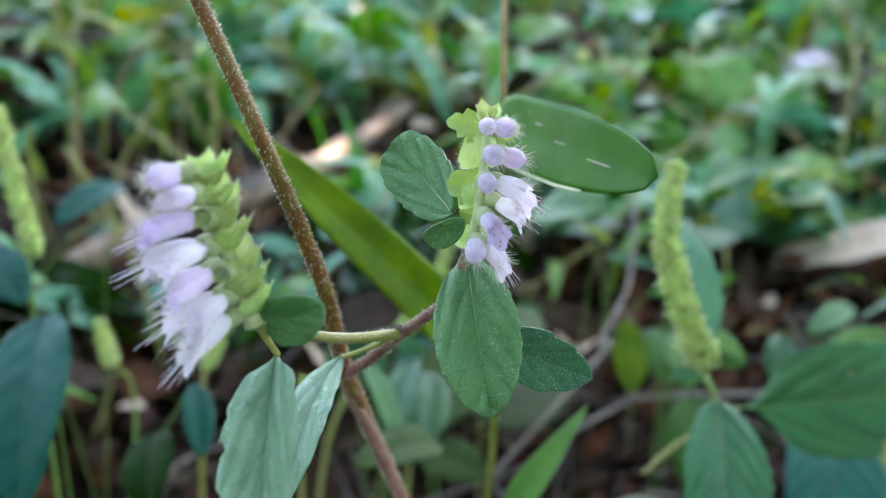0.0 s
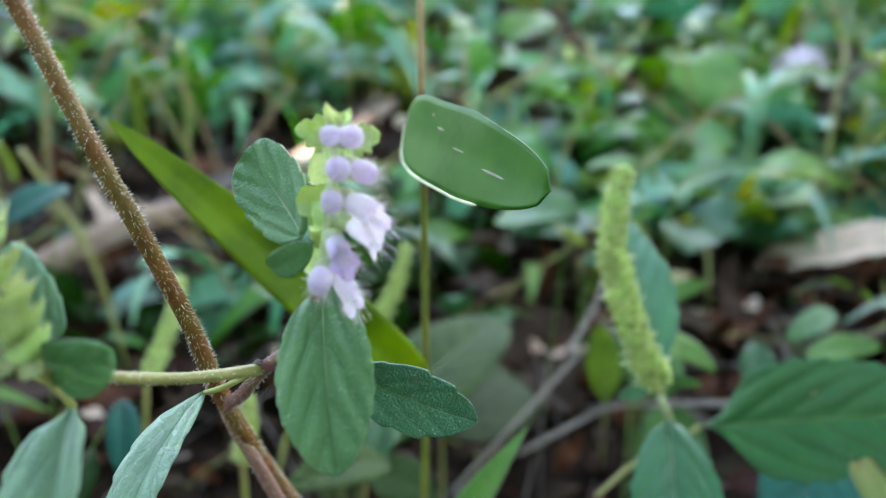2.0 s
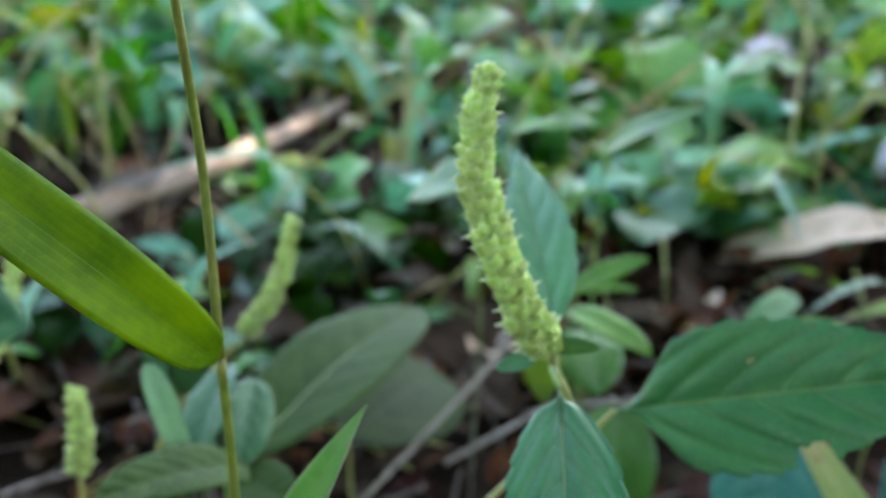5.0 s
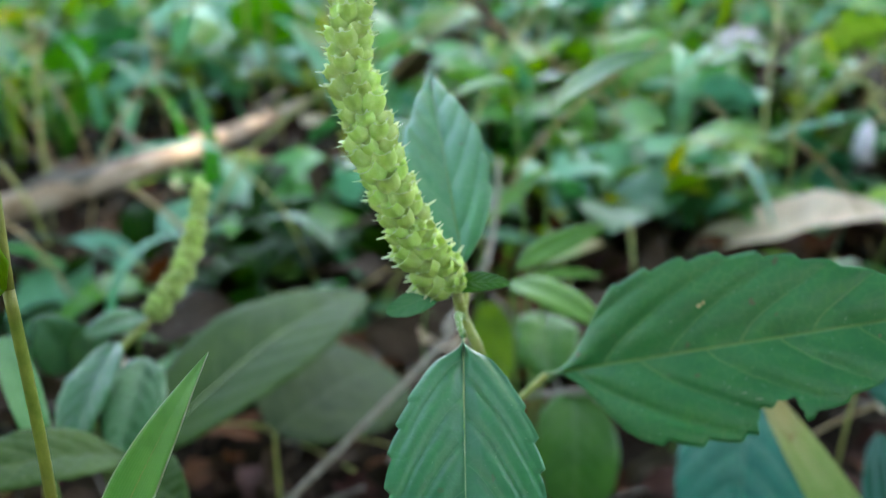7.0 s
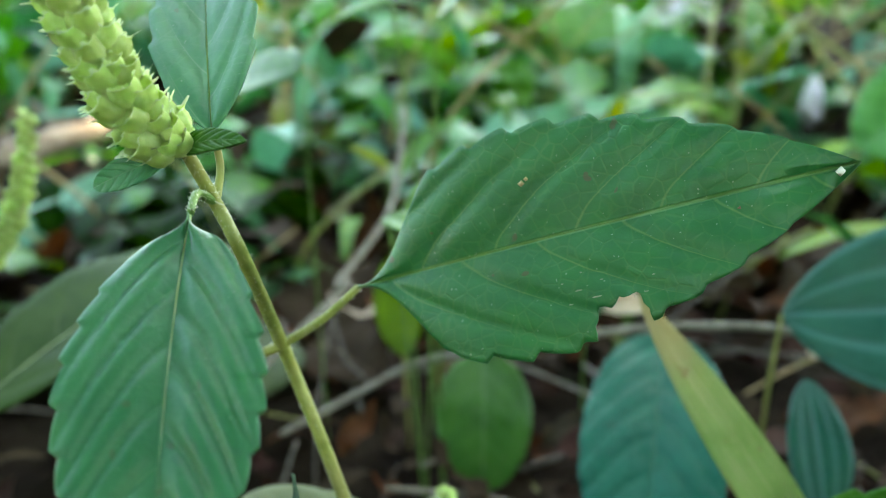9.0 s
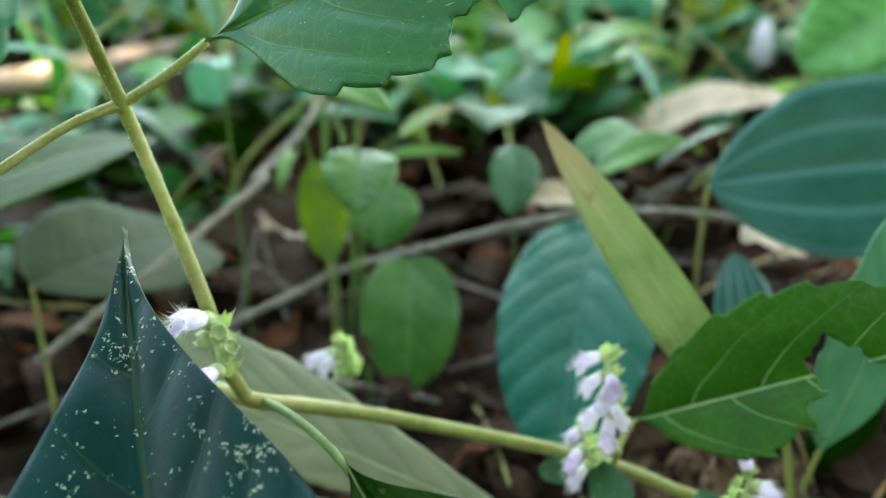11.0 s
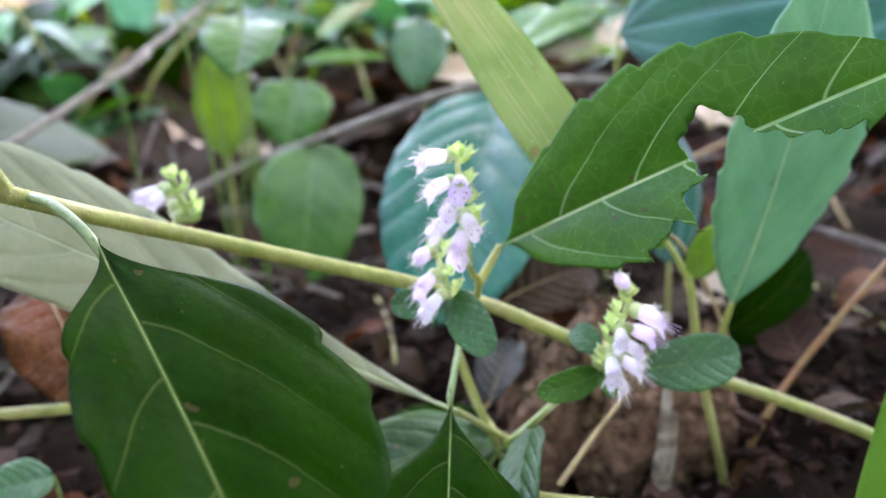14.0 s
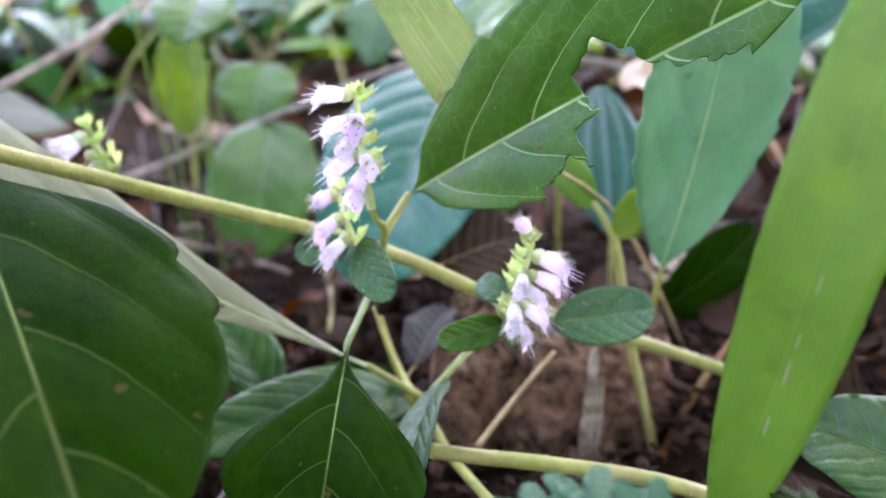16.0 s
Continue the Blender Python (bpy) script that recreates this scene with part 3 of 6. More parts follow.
def needle(V, F, S, p, tip, r, slot):
    p, tip = Vector(p), Vector(tip)
    d = (tip - p).normalized()
    u = d.orthogonal().normalized() * r
    w = d.cross(u)
    k = len(V)
    V += [p + u, p - u * 0.5 + w * 0.87, p - u * 0.5 - w * 0.87, tip + u * 0.4, tip - u * 0.2 + w * 0.35, tip - u * 0.2 - w * 0.35]
    F += [(k, k + 1, k + 4, k + 3), (k + 1, k + 2, k + 5, k + 4), (k + 2, k, k + 3, k + 5), (k + 3, k + 4, k + 5)]
    S += [slot] * 4


def knob(V, F, S, c, r, slot):
    k = len(V)
    c = Vector(c)
    V += [c + Vector(d) * r for d in ((1, 0, 0), (-1, 0, 0), (0, 1, 0), (0, -1, 0), (0, 0, 1), (0, 0, -1))]
    for t in ((0, 2, 4), (2, 1, 4), (1, 3, 4), (3, 0, 4), (2, 0, 5), (1, 2, 5), (3, 1, 5), (0, 3, 5)):
        F.append(tuple(k + q for q in t))
        S.append(slot)


def flower_mesh(name, L, R, opened, seed, petal):
    """A two-lipped tubular flower along +y, fringed with hairs, with four stamens and a style when it is open. +z is its upper lip."""
    rng = random.Random(seed)
    ph = rng.uniform(0, 6.283)
    wide = opened > 0.3
    if wide:
        prof = [(0, 0.40), (0.10, 0.56), (0.24, 0.80), (0.40, 0.97), (0.56, 1.05), (0.70, 1.06), (0.80, 1.03), (0.88, 1.01), (0.94, 1.0), (1.0, 0.98)]
    else:
        prof = [(0, 0.42), (0.14, 0.66), (0.32, 0.92), (0.52, 1.07), (0.70, 1.06), (0.83, 0.90), (0.92, 0.64), (0.97, 0.38), (1.0, 0.06)]
    prof = [(y * L, r * R) for y, r in prof]

    def mouth(an, t):
        ripple = 0.035 * math.sin(3 * an + ph) + 0.02 * math.sin(7 * an + 2 * ph)
        if not wide:
            cleft = max(0.0, t - 0.45) * (abs(math.sin(2 * an)) ** 0.5 - 0.8) * 0.35
            return (0.0, R * (ripple * min(1.0, 3 * t * (1 - t)) + cleft * (1 - t ** 6)))
        k = max(0.0, (t - 0.72) / 0.28)
        lobe = abs(math.cos(2.5 * (an + math.pi / 2))) ** 0.7
        low = 0.5 - 0.5 * math.sin(an)
        return (k * L * (0.15 * lobe + 0.17 * low * low - 0.11), R * (ripple * t + k * k * opened * (0.34 * lobe * low + 0.30 * low * low - 0.16 * (1 - low))))
    V, F, UV = revolve(prof, 30 if wide else 20, mouth)
    V = [Vector(v) for v in V]
    S = [0] * len(F)
    body = len(V)
    for i in range(105 if wide else 85):
        v = V[rng.randrange(int(body * (0.5 if wide else 0.35)), body)]
        out = Vector((v.x, 0, v.z))
        out = out.normalized() if out.length > 1e-6 else Vector((0, 0, 1))
        d = (out * rng.uniform(0.5, 1.0) + Vector((rng.uniform(-0.3, 0.3), rng.uniform(0.5, 1.6), rng.uniform(-0.3, 0.3)))).normalized()
        needle(V, F, S, v, v + d * R * rng.uniform(0.4, 1.5), R * 0.026, 1)
    if wide:
        for an in (0.7, 2.4, -0.7, -2.4):
            q = Vector((math.cos(an) * R * 0.45, L * 0.75, math.sin(an) * R * 0.45))
            tip = Vector((math.cos(an) * R * rng.uniform(0.5, 1.0), L * rng.uniform(1.28, 1.62), math.sin(an) * R * 0.75 - R * 0.2))
            needle(V, F, S, q, tip, R * 0.075, 0)
            knob(V, F, S, tip, R * 0.15, 2)
            c = Vector((math.cos(an) * R * 0.7, L * rng.uniform(0.95, 1.05), math.sin(an) * R * 0.6))
            knob(V, F, S, c, R * 0.10, 2)
        needle(V, F, S, (0, L * 0.8, 0), (R * 0.2, L * 1.7, -R * 0.5), R * 0.07, 0)
    V = [Vector((v.x, v.y, v.z - 0.07 * L * (v.y / L) ** 2)) for v in V]
    UV = UV + [(0.5, 0.5)] * (len(V) - len(UV))
    return smooth_mesh(name, V, F, UV, [petal, M_HAIR, M_STAMEN], S)


def calyx_mesh(name, L, R, teeth=5, hook=0.35, fill=True, mat=None):
    """A rounded pouch along +y with a pale rim and fine pointed teeth, the lower two longer and bent outwards."""
    prof = [(0, R * 0.3), (L * 0.12, R * 0.72), (L * 0.32, R * 1.0), (L * 0.55, R * 1.06), (L * 0.74, R * 0.98), (L * 0.84, R * 0.86), (L * 0.90, R * 0.78), (L * 0.96, R * 0.76)]

    def mouth(an, t):
        k = max(0.0, (t - 0.8) / 0.2)
        tooth = max(0.0, math.cos(teeth * (an + math.pi / 2) / 2) ** 2) ** 7
        low = (0.5 - 0.5 * math.sin(an)) ** 2
        rib = 0.04 * math.cos(2 * teeth * an) * math.sin(math.pi * t)
        return (k * L * (tooth * (0.14 + 0.24 * low) - 0.12 * (1 - low)), R * (rib + k * (tooth * (0.2 + hook * low) + 0.05)))
    s = teeth * 6
    V, F, UV = revolve(prof, s, mouth)
    if fill:
        k = len(V)
        V.append((0, L * 0.62, 0))
        UV.append((0.5, 0.5))
        b = (len(prof) - 3) * s
        F += [(b + q, b + (q + 1) % s, k) for q in range(s)]
    body = (len(prof) - 2) * s
    slots = [1 if body <= i < body + s else 0 for i in range(len(F))]
    return smooth_mesh(name, V, F, UV, [mat or M_CALYX, M_RIM], slots)


def bract_mesh(name, L, W, mat, seed=0):
    """A broad shell that wraps its flowers, narrowed at once to a sharp tip, with a few pointed teeth."""
    rng = random.Random(seed)
    nu, nv = 18, 12
    V, F, UV = [], [], []
    for i in range(nu + 1):
        s = i / nu
        if s < 0.62:
            w = math.sin(0.5 * math.pi * min(1.0, s / 0.45)) ** 0.7 * 0.98 + 0.02
        else:
            w = (1 - ((s - 0.62) / 0.38) ** 0.5) * 0.98 + 0.012
        w *= 1 + 0.07 * math.sin(17 * s + seed)
        for j in range(nv + 1):
            v = 2 * j / nv - 1
            an = v * 1.05 * w
            V.append((W / 2 * math.sin(an) / math.sin(1.05), L * (s - 0.05 * v * v), W / 2 * (math.cos(an) - 1) + L * 0.10 * math.sin(math.pi * s) + L * 0.30 * max(0.0, s - 0.68) ** 1.3 + W * 0.012 * rng.uniform(-1, 1)))
            UV.append(((v + 1) / 2, s))
    n = nv + 1
    F = [(i * n + j, i * n + j + 1, (i + 1) * n + j + 1, (i + 1) * n + j) for i in range(nu) for j in range(nv)]
    S = [0] * len(F)
    V = [Vector(v) for v in V]
    for i in range(2, nu, 1):
        for j in (0, nv):
            p = V[i * n + j]
            needle(V, F, S, p, p + Vector(((1 if j else -1) * 0.6, 0.7, 0.1)).normalized() * W * rng.uniform(0.05, 0.12), W * 0.006, 1)
    UV = UV + [(0.5, 0.5)] * (len(V) - len(UV))
    return smooth_mesh(name, V, F, UV, [mat, M_HAIR], S)


BUD = [flower_mesh("bud", 0.0034, 0.00100, 0.0, i, M_PETAL) for i in range(3)]
OPEN = [flower_mesh("flower", 0.0044, 0.00108, o, 10 + i, m) for i, (o, m) in enumerate(((1.0, M_PETAL2), (1.5, M_PETAL2), (1.8, M_PETAL), (1.3, M_PETAL2)))]
LONG = [flower_mesh("flower", 0.0050, 0.00106, o, 20 + i, m) for i, (o, m) in enumerate(((0.9, M_PETAL), (1.2, M_PETAL), (0.7, M_PETAL2), (1.0, M_PETAL2)))]
CUP = calyx_mesh("calyx", 0.0022, 0.00092, mat=M_CALYX2)
SEED_CUP = [calyx_mesh("calyx", 0.0034, 0.00150, 5, h) for h in (0.25, 0.5, 0.75)]
BRACT = [bract_mesh("bract", 0.0040, 0.0042, M_BRACT, i) for i in range(3)]


def aim(p, d, up=(0, 0, 1), size=1.0, spin=0.0):
    """A pose at p whose +y points along d and whose +z leans to up."""
    y = Vector(d).normalized()
    z = Vector(up) - y * Vector(up).dot(y)
    if z.length < 1e-4:
        z = y.orthogonal()
    z.normalize()
    x = y.cross(z)
    m = Matrix((x, y, z)).transposed().to_4x4()
    m.translation = p
    return m @ Matrix.Rotation(spin, 4, "Y") @ Matrix.Scale(size, 4)


def seat(name, me, parent, m):
    """Link a shared mesh at the world pose m under a part whose own mesh is in world places."""
    ob = new(name, me)
    ob.parent = parent
    ob.matrix_parent_inverse = Matrix.Identity(4)
    ob.matrix_basis = m
    return ob


def flower_spike(plant, base, top, face, rows, bracts, size=1.0, seed=0, spread=0.25, reach=0.0011, core=0.0008, bloom=1.0, bract_size=0.85, facing=0.0, kinds=None, crown=4, every=1):
    """An axis with whorls: rows are (height, [(turn about the axis in degrees, what, droop)]); bracts are (turn, how far they stand off)."""
    rng = random.Random(seed)
    B, T = Vector(base), Vector(top)
    ax = (T - B).normalized()
    mid = B.lerp(T, 0.5) + Vector(face).normalized() * 0.0003
    axis = add_stem(plant, [B, mid, T], [core * size, core * 0.5 * size], M_CALYX2, "flower_spike", "one-sided spike of pale lavender flowers" if len(rows) > 3 else "")
    f0 = Vector(face) - ax * Vector(face).dot(ax)
    f0.normalize()

    def radial(turn):
        d = f0.copy()
        d.rotate(Matrix.Rotation(radians(turn), 3, ax))
        return d
    for row, (h, flowers) in enumerate(rows):
        p = B.lerp(T, h)
        for turn, what, dr in flowers:
            d = (radial(turn) + ax * (spread - dr)).normalized()
            q = p + d * 0.0006 * size
            seat("calyx", CUP, axis, aim(q, d, ax, size * rng.uniform(0.95, 1.15), rng.uniform(-0.3, 0.3)))
            if what == "c":
                continue
            me = BUD[rng.randrange(3)] if what == "b" else (kinds or OPEN)[rng.randrange(4)]
            seat("flower" if what == "o" else "flower_bud", me, axis, aim(q + d * reach * size * rng.uniform(0.85, 1.15), d + Vector((rng.uniform(-1, 1), rng.uniform(-1, 1), rng.uniform(-1, 1))) * 0.08, ax, size * bloom * rng.uniform(0.88, 1.12), rng.uniform(-0.35, 0.35)))
        for turn, tilt in bracts if row % every == 0 else ():
            r = radial(turn + rng.uniform(-14, 14))
            d = (r * tilt + ax * rng.uniform(0.75, 1.0)).normalized()
            seat("bract", BRACT[rng.randrange(3)], axis, aim(p + r * 0.0008 * size - ax * 0.0011 * size + ax * rng.uniform(-0.0004, 0.0004), d, r * (1 - facing) + f0 * facing - ax * 0.3, size * bract_size * rng.uniform(0.8, 1.12)))
    for i in range(crown):
        r = radial(i * 360 / crown + 40)
        seat("bract", BRACT[i % 3], axis, aim(T - ax * 0.0012 * size + r * 0.0005, r * 0.35 + ax, r, size * bract_size * rng.uniform(0.5, 0.75)))
    return axis


def seed_spike(plant, points, radius, whorls, around=6, size=1.0, seed=0):
    """A dense head of green cups round a bent axis."""
    rng = random.Random(seed)
    axis = add_stem(plant, points, [0.0009 * size, 0.0004 * size], M_STEM, "seed_spike", "dense spike of yellow-green calyces")
    _, _, _, line, _ = tube_arrays(points, [1, 1], 3, 12)
    n = whorls * around
    for i in range(n):
        t = i / (n - 1)
        f = t * (len(line) - 2)
        k = int(f)
        p = line[k].lerp(line[k + 1], f - k)
        ax = (line[k + 1] - line[k]).normalized()
        u = ax.orthogonal().normalized()
        shrink = (1.0 - 0.38 * t ** 2) * min(1.0, 0.8 + t * 3)
        d = u.copy()
        d.rotate(Matrix.Rotation(i * 2.39996 + rng.uniform(-0.2, 0.2), 3, ax))
        o = p + d * radius * 0.24 * shrink + ax * rng.uniform(-0.0003, 0.0003)
        w = (d * rng.uniform(0.62, 0.85) + ax * rng.uniform(0.85, 1.15)).normalized()
        seat("calyx", SEED_CUP[rng.randrange(3)], axis, aim(o, w, ax, size * shrink * rng.uniform(0.85, 1.15), rng.uniform(-0.25, 0.25)))
    return axis


# ---- ground ----
def build_ground():
    xs = np.concatenate([np.array([-400, -60, -12, -4]), np.linspace(-1.6, 2.0, 73), np.array([4, 12, 60, 400])])
    ys = np.concatenate([np.array([-400, -60, -12, -4, -1.5, -0.5]), np.linspace(-0.1, 2.8, 73), np.array([4, 12, 60, 400])])
    V = [(x, y, ground_z(x, y)) for y in ys for x in xs]
    n = len(xs)
    F = [(j * n + i, j * n + i + 1, (j + 1) * n + i + 1, (j + 1) * n + i) for j in range(len(ys) - 1) for i in range(n - 1)]
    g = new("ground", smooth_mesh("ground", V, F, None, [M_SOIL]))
    tagged(g, "dark woodland soil rising gently", "ground", kind="structure")


build_ground()


def scatter(name, spots, make, mats, label, category):
    """One joined mesh of many leaves, for what nobody could count."""
    AV, AF, AU, AS = [], [], [], []
    k = 0
    for m, (V, F, U), slot in make(spots):
        P = np.asarray(V) @ np.array(m.to_3x3()).T + np.array(m.translation)
        AV.append(P)
        AU.append(np.asarray(U))
        AF += [tuple(q + k for q in f) for f in F]
        AS += [slot] * len(F)
        k += len(P)
    ob = new(name, smooth_mesh(name, np.concatenate(AV), AF, np.concatenate(AU), mats, AS))
    return tagged(ob, label, category, "", "stuff")


LEAF_KINDS = [leaf_arrays(1, w, 8, 4, a, b, arch=ar, fold=0.25, curl=cu, wave=wv, seed=i, side_curl=0.1)
              for i, (w, a, b, ar, cu, wv) in enumerate(((0.55, 0.6, 0.9, 0.10, -0.2, 0.05), (0.7, 0.5, 0.7, 0.08, -0.1, 0.06), (0.38, 0.7, 1.0, 0.12, -0.3, 0.04),
                                                         (0.85, 0.45, 0.55, 0.06, -0.1, 0.08), (0.18, 0.6, 1.0, 0.15, -0.4, 0.02), (0.6, 0.6, 0.8, -0.15, 0.4, 0.2), (0.5, 0.6, 0.9, 0.2, 0.8, 0.25)))]


def turned(rng, p, size, lie):
    """A random pose: lie 0 stands up, 1 lies flat."""
    return Matrix.Translation(p) @ Matrix.Rotation(rng.uniform(0, 6.283), 4, "Z") @ Matrix.Rotation(rng.uniform(-0.5, 0.5), 4, "Y") @ Matrix.Rotation((1 - lie) * rng.uniform(0.2, 1.2) + rng.uniform(-0.2, 0.2), 4, "X") @ Matrix.Scale(size, 4)


def clear_of(x, y):
    """The open hollow in which the near plants stand."""
    return y < 0.42 and -0.2 < x < 0.36


def litter(count):
    rng = random.Random(5)
    for _ in range(count):
        y = rng.uniform(0.06, 1.7) if rng.random() < 0.6 else rng.uniform(0.12, 0.55)
        x = rng.uniform(-0.25 - 0.45 * y, 0.3 + 0.55 * y)
        s = rng.uniform(0.010, 0.026) if y < 0.42 else rng.uniform(0.015, 0.05)
        p = Vector((x, y, ground_z(x, y) + rng.uniform(0.001, 0.014)))
        m, kind, slot = turned(rng, p, s, rng.uniform(0.6, 1.0)), rng.choice((0, 1, 2, 5, 6, 5, 6)), rng.choice((0, 0, 0, 1, 1, 3, 3)) if rng.random() > 0.025 else 2
        if not (0.130 < x < 0.190 and 0.205 < y < 0.262):
            yield m, LEAF_KINDS[kind], slot


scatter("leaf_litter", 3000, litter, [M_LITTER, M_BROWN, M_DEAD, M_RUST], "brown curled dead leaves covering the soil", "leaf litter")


LOG = [Vector(q) for q in ((-0.215, 0.482, 0.030), (-0.175, 0.517, 0.044), (-0.135, 0.553, 0.050), (-0.085, 0.66, 0.050), (-0.0319, 0.8822, 0.046))]


def near_log(x, y):
    """Whether a place lies on the fallen branch or shortly before it."""
    for a, b in zip(LOG, LOG[1:]):
        if a.y <= y <= b.y:
            c = a.x + (b.x - a.x) * (y - a.y) / (b.y - a.y)
            return -0.02 < x - c < 0.075
    return False


def undergrowth(count):
    rng = random.Random(9)
    made = 0
    while made < count:
        y = 0.34 + 2.3 * rng.random() ** 1.2
        x = rng.uniform(-0.2 - 0.5 * y, 0.30 + 0.62 * y)
        gap = noise.noise((x * 5.0, y * 5.0, 7.7))
        if clear_of(x, y) or gap < (-0.26 if y < 0.9 else -0.24) or (near_log(x, y) and rng.random() < 0.93) or (0.17 < x < 0.32 and 0.40 < y < 0.56 and rng.random() < 0.85):
            continue
        g = ground_z(x, y)
        tall = 0.012 + 0.085 * min(1.0, max(0.0, y - 0.28) / 0.8) * rng.random() ** 1.3
        kind = rng.choice((0, 0, 0, 2, 2, 3, 4, 4))
        tone = noise.noise((x * 4.1, y * 4.1, 2.2))
        if tone > 0.12:
            slot = rng.choice((1, 1, 1, 0, 0, 2))
        elif tone < -0.18:
            slot = rng.choice((2, 0, 0, 0, 3))
        else:
            slot = rng.choice((0, 0, 0, 0, 1, 4, 3))
        s = rng.uniform(0.022, 0.064) * (1.0 + 0.8 * min(1.0, max(0.0, y - 0.5))) * (1.3 if kind == 4 else 1.0)
        # near leaves at the left take the deep green to paint dark, shaded gaps
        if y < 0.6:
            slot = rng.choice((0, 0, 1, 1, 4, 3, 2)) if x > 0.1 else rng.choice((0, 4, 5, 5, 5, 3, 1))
        made += 1
        yield turned(rng, Vector((x, y, g + tall)), s, rng.uniform(0.2, 0.95)), LEAF_KINDS[kind], slot


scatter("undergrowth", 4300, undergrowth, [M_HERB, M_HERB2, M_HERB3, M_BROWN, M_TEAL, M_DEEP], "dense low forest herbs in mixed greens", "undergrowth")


def tall_grass(count):
    rng = random.Random(31)
    made = 0
    while made < count:
        y = rng.uniform(0.6, 2.2)
        x = rng.uniform(-0.2 - 0.5 * y, 0.3 + 0.62 * y)
        made += 1
        m = Matrix.Translation((x, y, ground_z(x, y))) @ Matrix.Rotation(rng.uniform(0, 6.283), 4, "Z") @ Matrix.Rotation(rng.uniform(0.7, 1.45), 4, "X") @ Matrix.Rotation(rng.uniform(-0.6, 0.6), 4, "Y")
        s = rng.uniform(0.08, 0.17)
        yield m @ Matrix.Diagonal((s * 0.55, s, s, 1)), LEAF_KINDS[4], rng.choice((0, 0, 1, 2))
    rng = random.Random(57)
    for i in range(330):
        y = rng.uniform(0.42, 1.9)
        x = rng.uniform(-0.2 - 0.45 * y, 0.3 + 0.55 * y)
        g = ground_z(x, y)
        h = rng.uniform(0.05, 0.20) * min(1.0, 0.3 + y)
        dx, dy = rng.uniform(-1.0, 1.0) * h, rng.uniform(-0.5, 0.5) * h
        V, F, UV, _, _ = tube_arrays([(x, y, g), (x + dx * 0.3, y + dy * 0.3, g + h * 0.55), (x + dx, y + dy, g + h)], rng.uniform(0.0006, 0.0014), 5, 4)
        yield Matrix.Identity(4), ([tuple(v) for v in V], F, UV), rng.choice((3, 3, 4))


scatter("grass", 420, tall_grass, [M_HERB, M_HERB2, M_HERB3, M_STEM, M_TAN], "scattered grass blades and thin pale stems", "grass")


def twigs():
    """Thin dead twigs, and pale dry stems that lean and cross among the herbs."""
    rng = random.Random(17)
    V, F, S, k = [], [], [], 0

    def lay(points, r, slot):
        nonlocal k
        if any(0.125 < q[0] < 0.215 and 0.19 < q[1] < 0.275 for q in points):
            return
        v, f, _, _, _ = tube_arrays(points, r, 5, 4)
        V.extend(v)
        F.extend(tuple(q + k for q in ff) for ff in f)
        S.extend([slot] * len(f))
        k += len(v)
    for _ in range(260):
        y = rng.uniform(0.1, 1.2)
        x = rng.uniform(-0.2 - 0.4 * y, 0.3 + 0.5 * y)
        an, L = rng.uniform(0, 6.283), rng.uniform(0.02, 0.10)
        g = ground_z(x, y)
        lay([(x + math.cos(an) * L * t, y + math.sin(an) * L * t, g + 0.004 + rng.uniform(0.0, 0.012) + 0.02 * rng.random() * t) for t in (0, 0.5, 1)], rng.uniform(0.0004, 0.0012), 0)
    for _ in range(250):
        y = rng.uniform(0.30, 0.75)
        x = rng.uniform(-0.12 - 0.3 * y, 0.16 + 0.45 * y)
        an, L = rng.uniform(0, 6.283), rng.uniform(0.03, 0.09)
        g = ground_z(x, y)
        up = rng.uniform(0.05, 0.9) ** 1.6
        bow = rng.uniform(-0.3, 0.3)
        lay([(x + math.cos(an + bow * t) * L * t * (1 - 0.4 * up), y + math.sin(an + bow * t) * L * t * (1 - 0.4 * up), g + 0.003 + L * up * 0.8 * t * (1.3 - 0.3 * t)) for t in (0, 0.35, 0.7, 1)], rng.uniform(0.0003, 0.0008), rng.choice((0, 0, 1, 2, 3)))
    tagged(new("twigs", smooth_mesh("twigs", V, F, None, [M_TWIG, M_TAN, M_VINE, M_STEM], S)), "thin dry twigs and stems strewn over litter", "twigs", kind="stuff")


twigs()


def crumbs():
    rng = random.Random(23)
    V, F, k = [], [], 0
    for _ in range(2600):
        x, y = rng.gauss(0.15, 0.045), rng.gauss(0.25, 0.045)
        s = rng.uniform(0.0006, 0.0026)
        if 0.143 < x < 0.178 and 0.225 < y < 0.262:
            continue
        m = Matrix.Translation((x, y, ground_z(x, y) + rng.uniform(0.002, 0.012))) @ Matrix.Rotation(rng.uniform(0, 6.283), 4, "Z") @ Matrix.Rotation(rng.uniform(-0.9, 0.9), 4, "X")
        for q in ((-1, -1, -1), (1, -1, -1), (1, 1, -1), (-1, 1, -1), (-1, -1, 1), (1, -1, 1), (1, 1, 1), (-1, 1, 1)):
            V.append(m @ Vector((q[0] * s * rng.uniform(0.5, 1.0), q[1] * s * rng.uniform(0.3, 0.6), q[2] * s * rng.uniform(0.2, 0.4))))
        F += [tuple(k + q for q in f) for f in ((3, 2, 1, 0), (4, 5, 6, 7), (0, 1, 5, 4), (1, 2, 6, 5), (2, 3, 7, 6), (3, 0, 4, 7))]
        k += 8
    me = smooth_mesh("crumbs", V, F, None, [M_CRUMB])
    me.polygons.foreach_set("use_smooth", [False] * len(me.polygons))
    tagged(new("wood_crumbs", me), "crumbled reddish rotten wood on soil", "wood crumbs", kind="stuff")


crumbs()


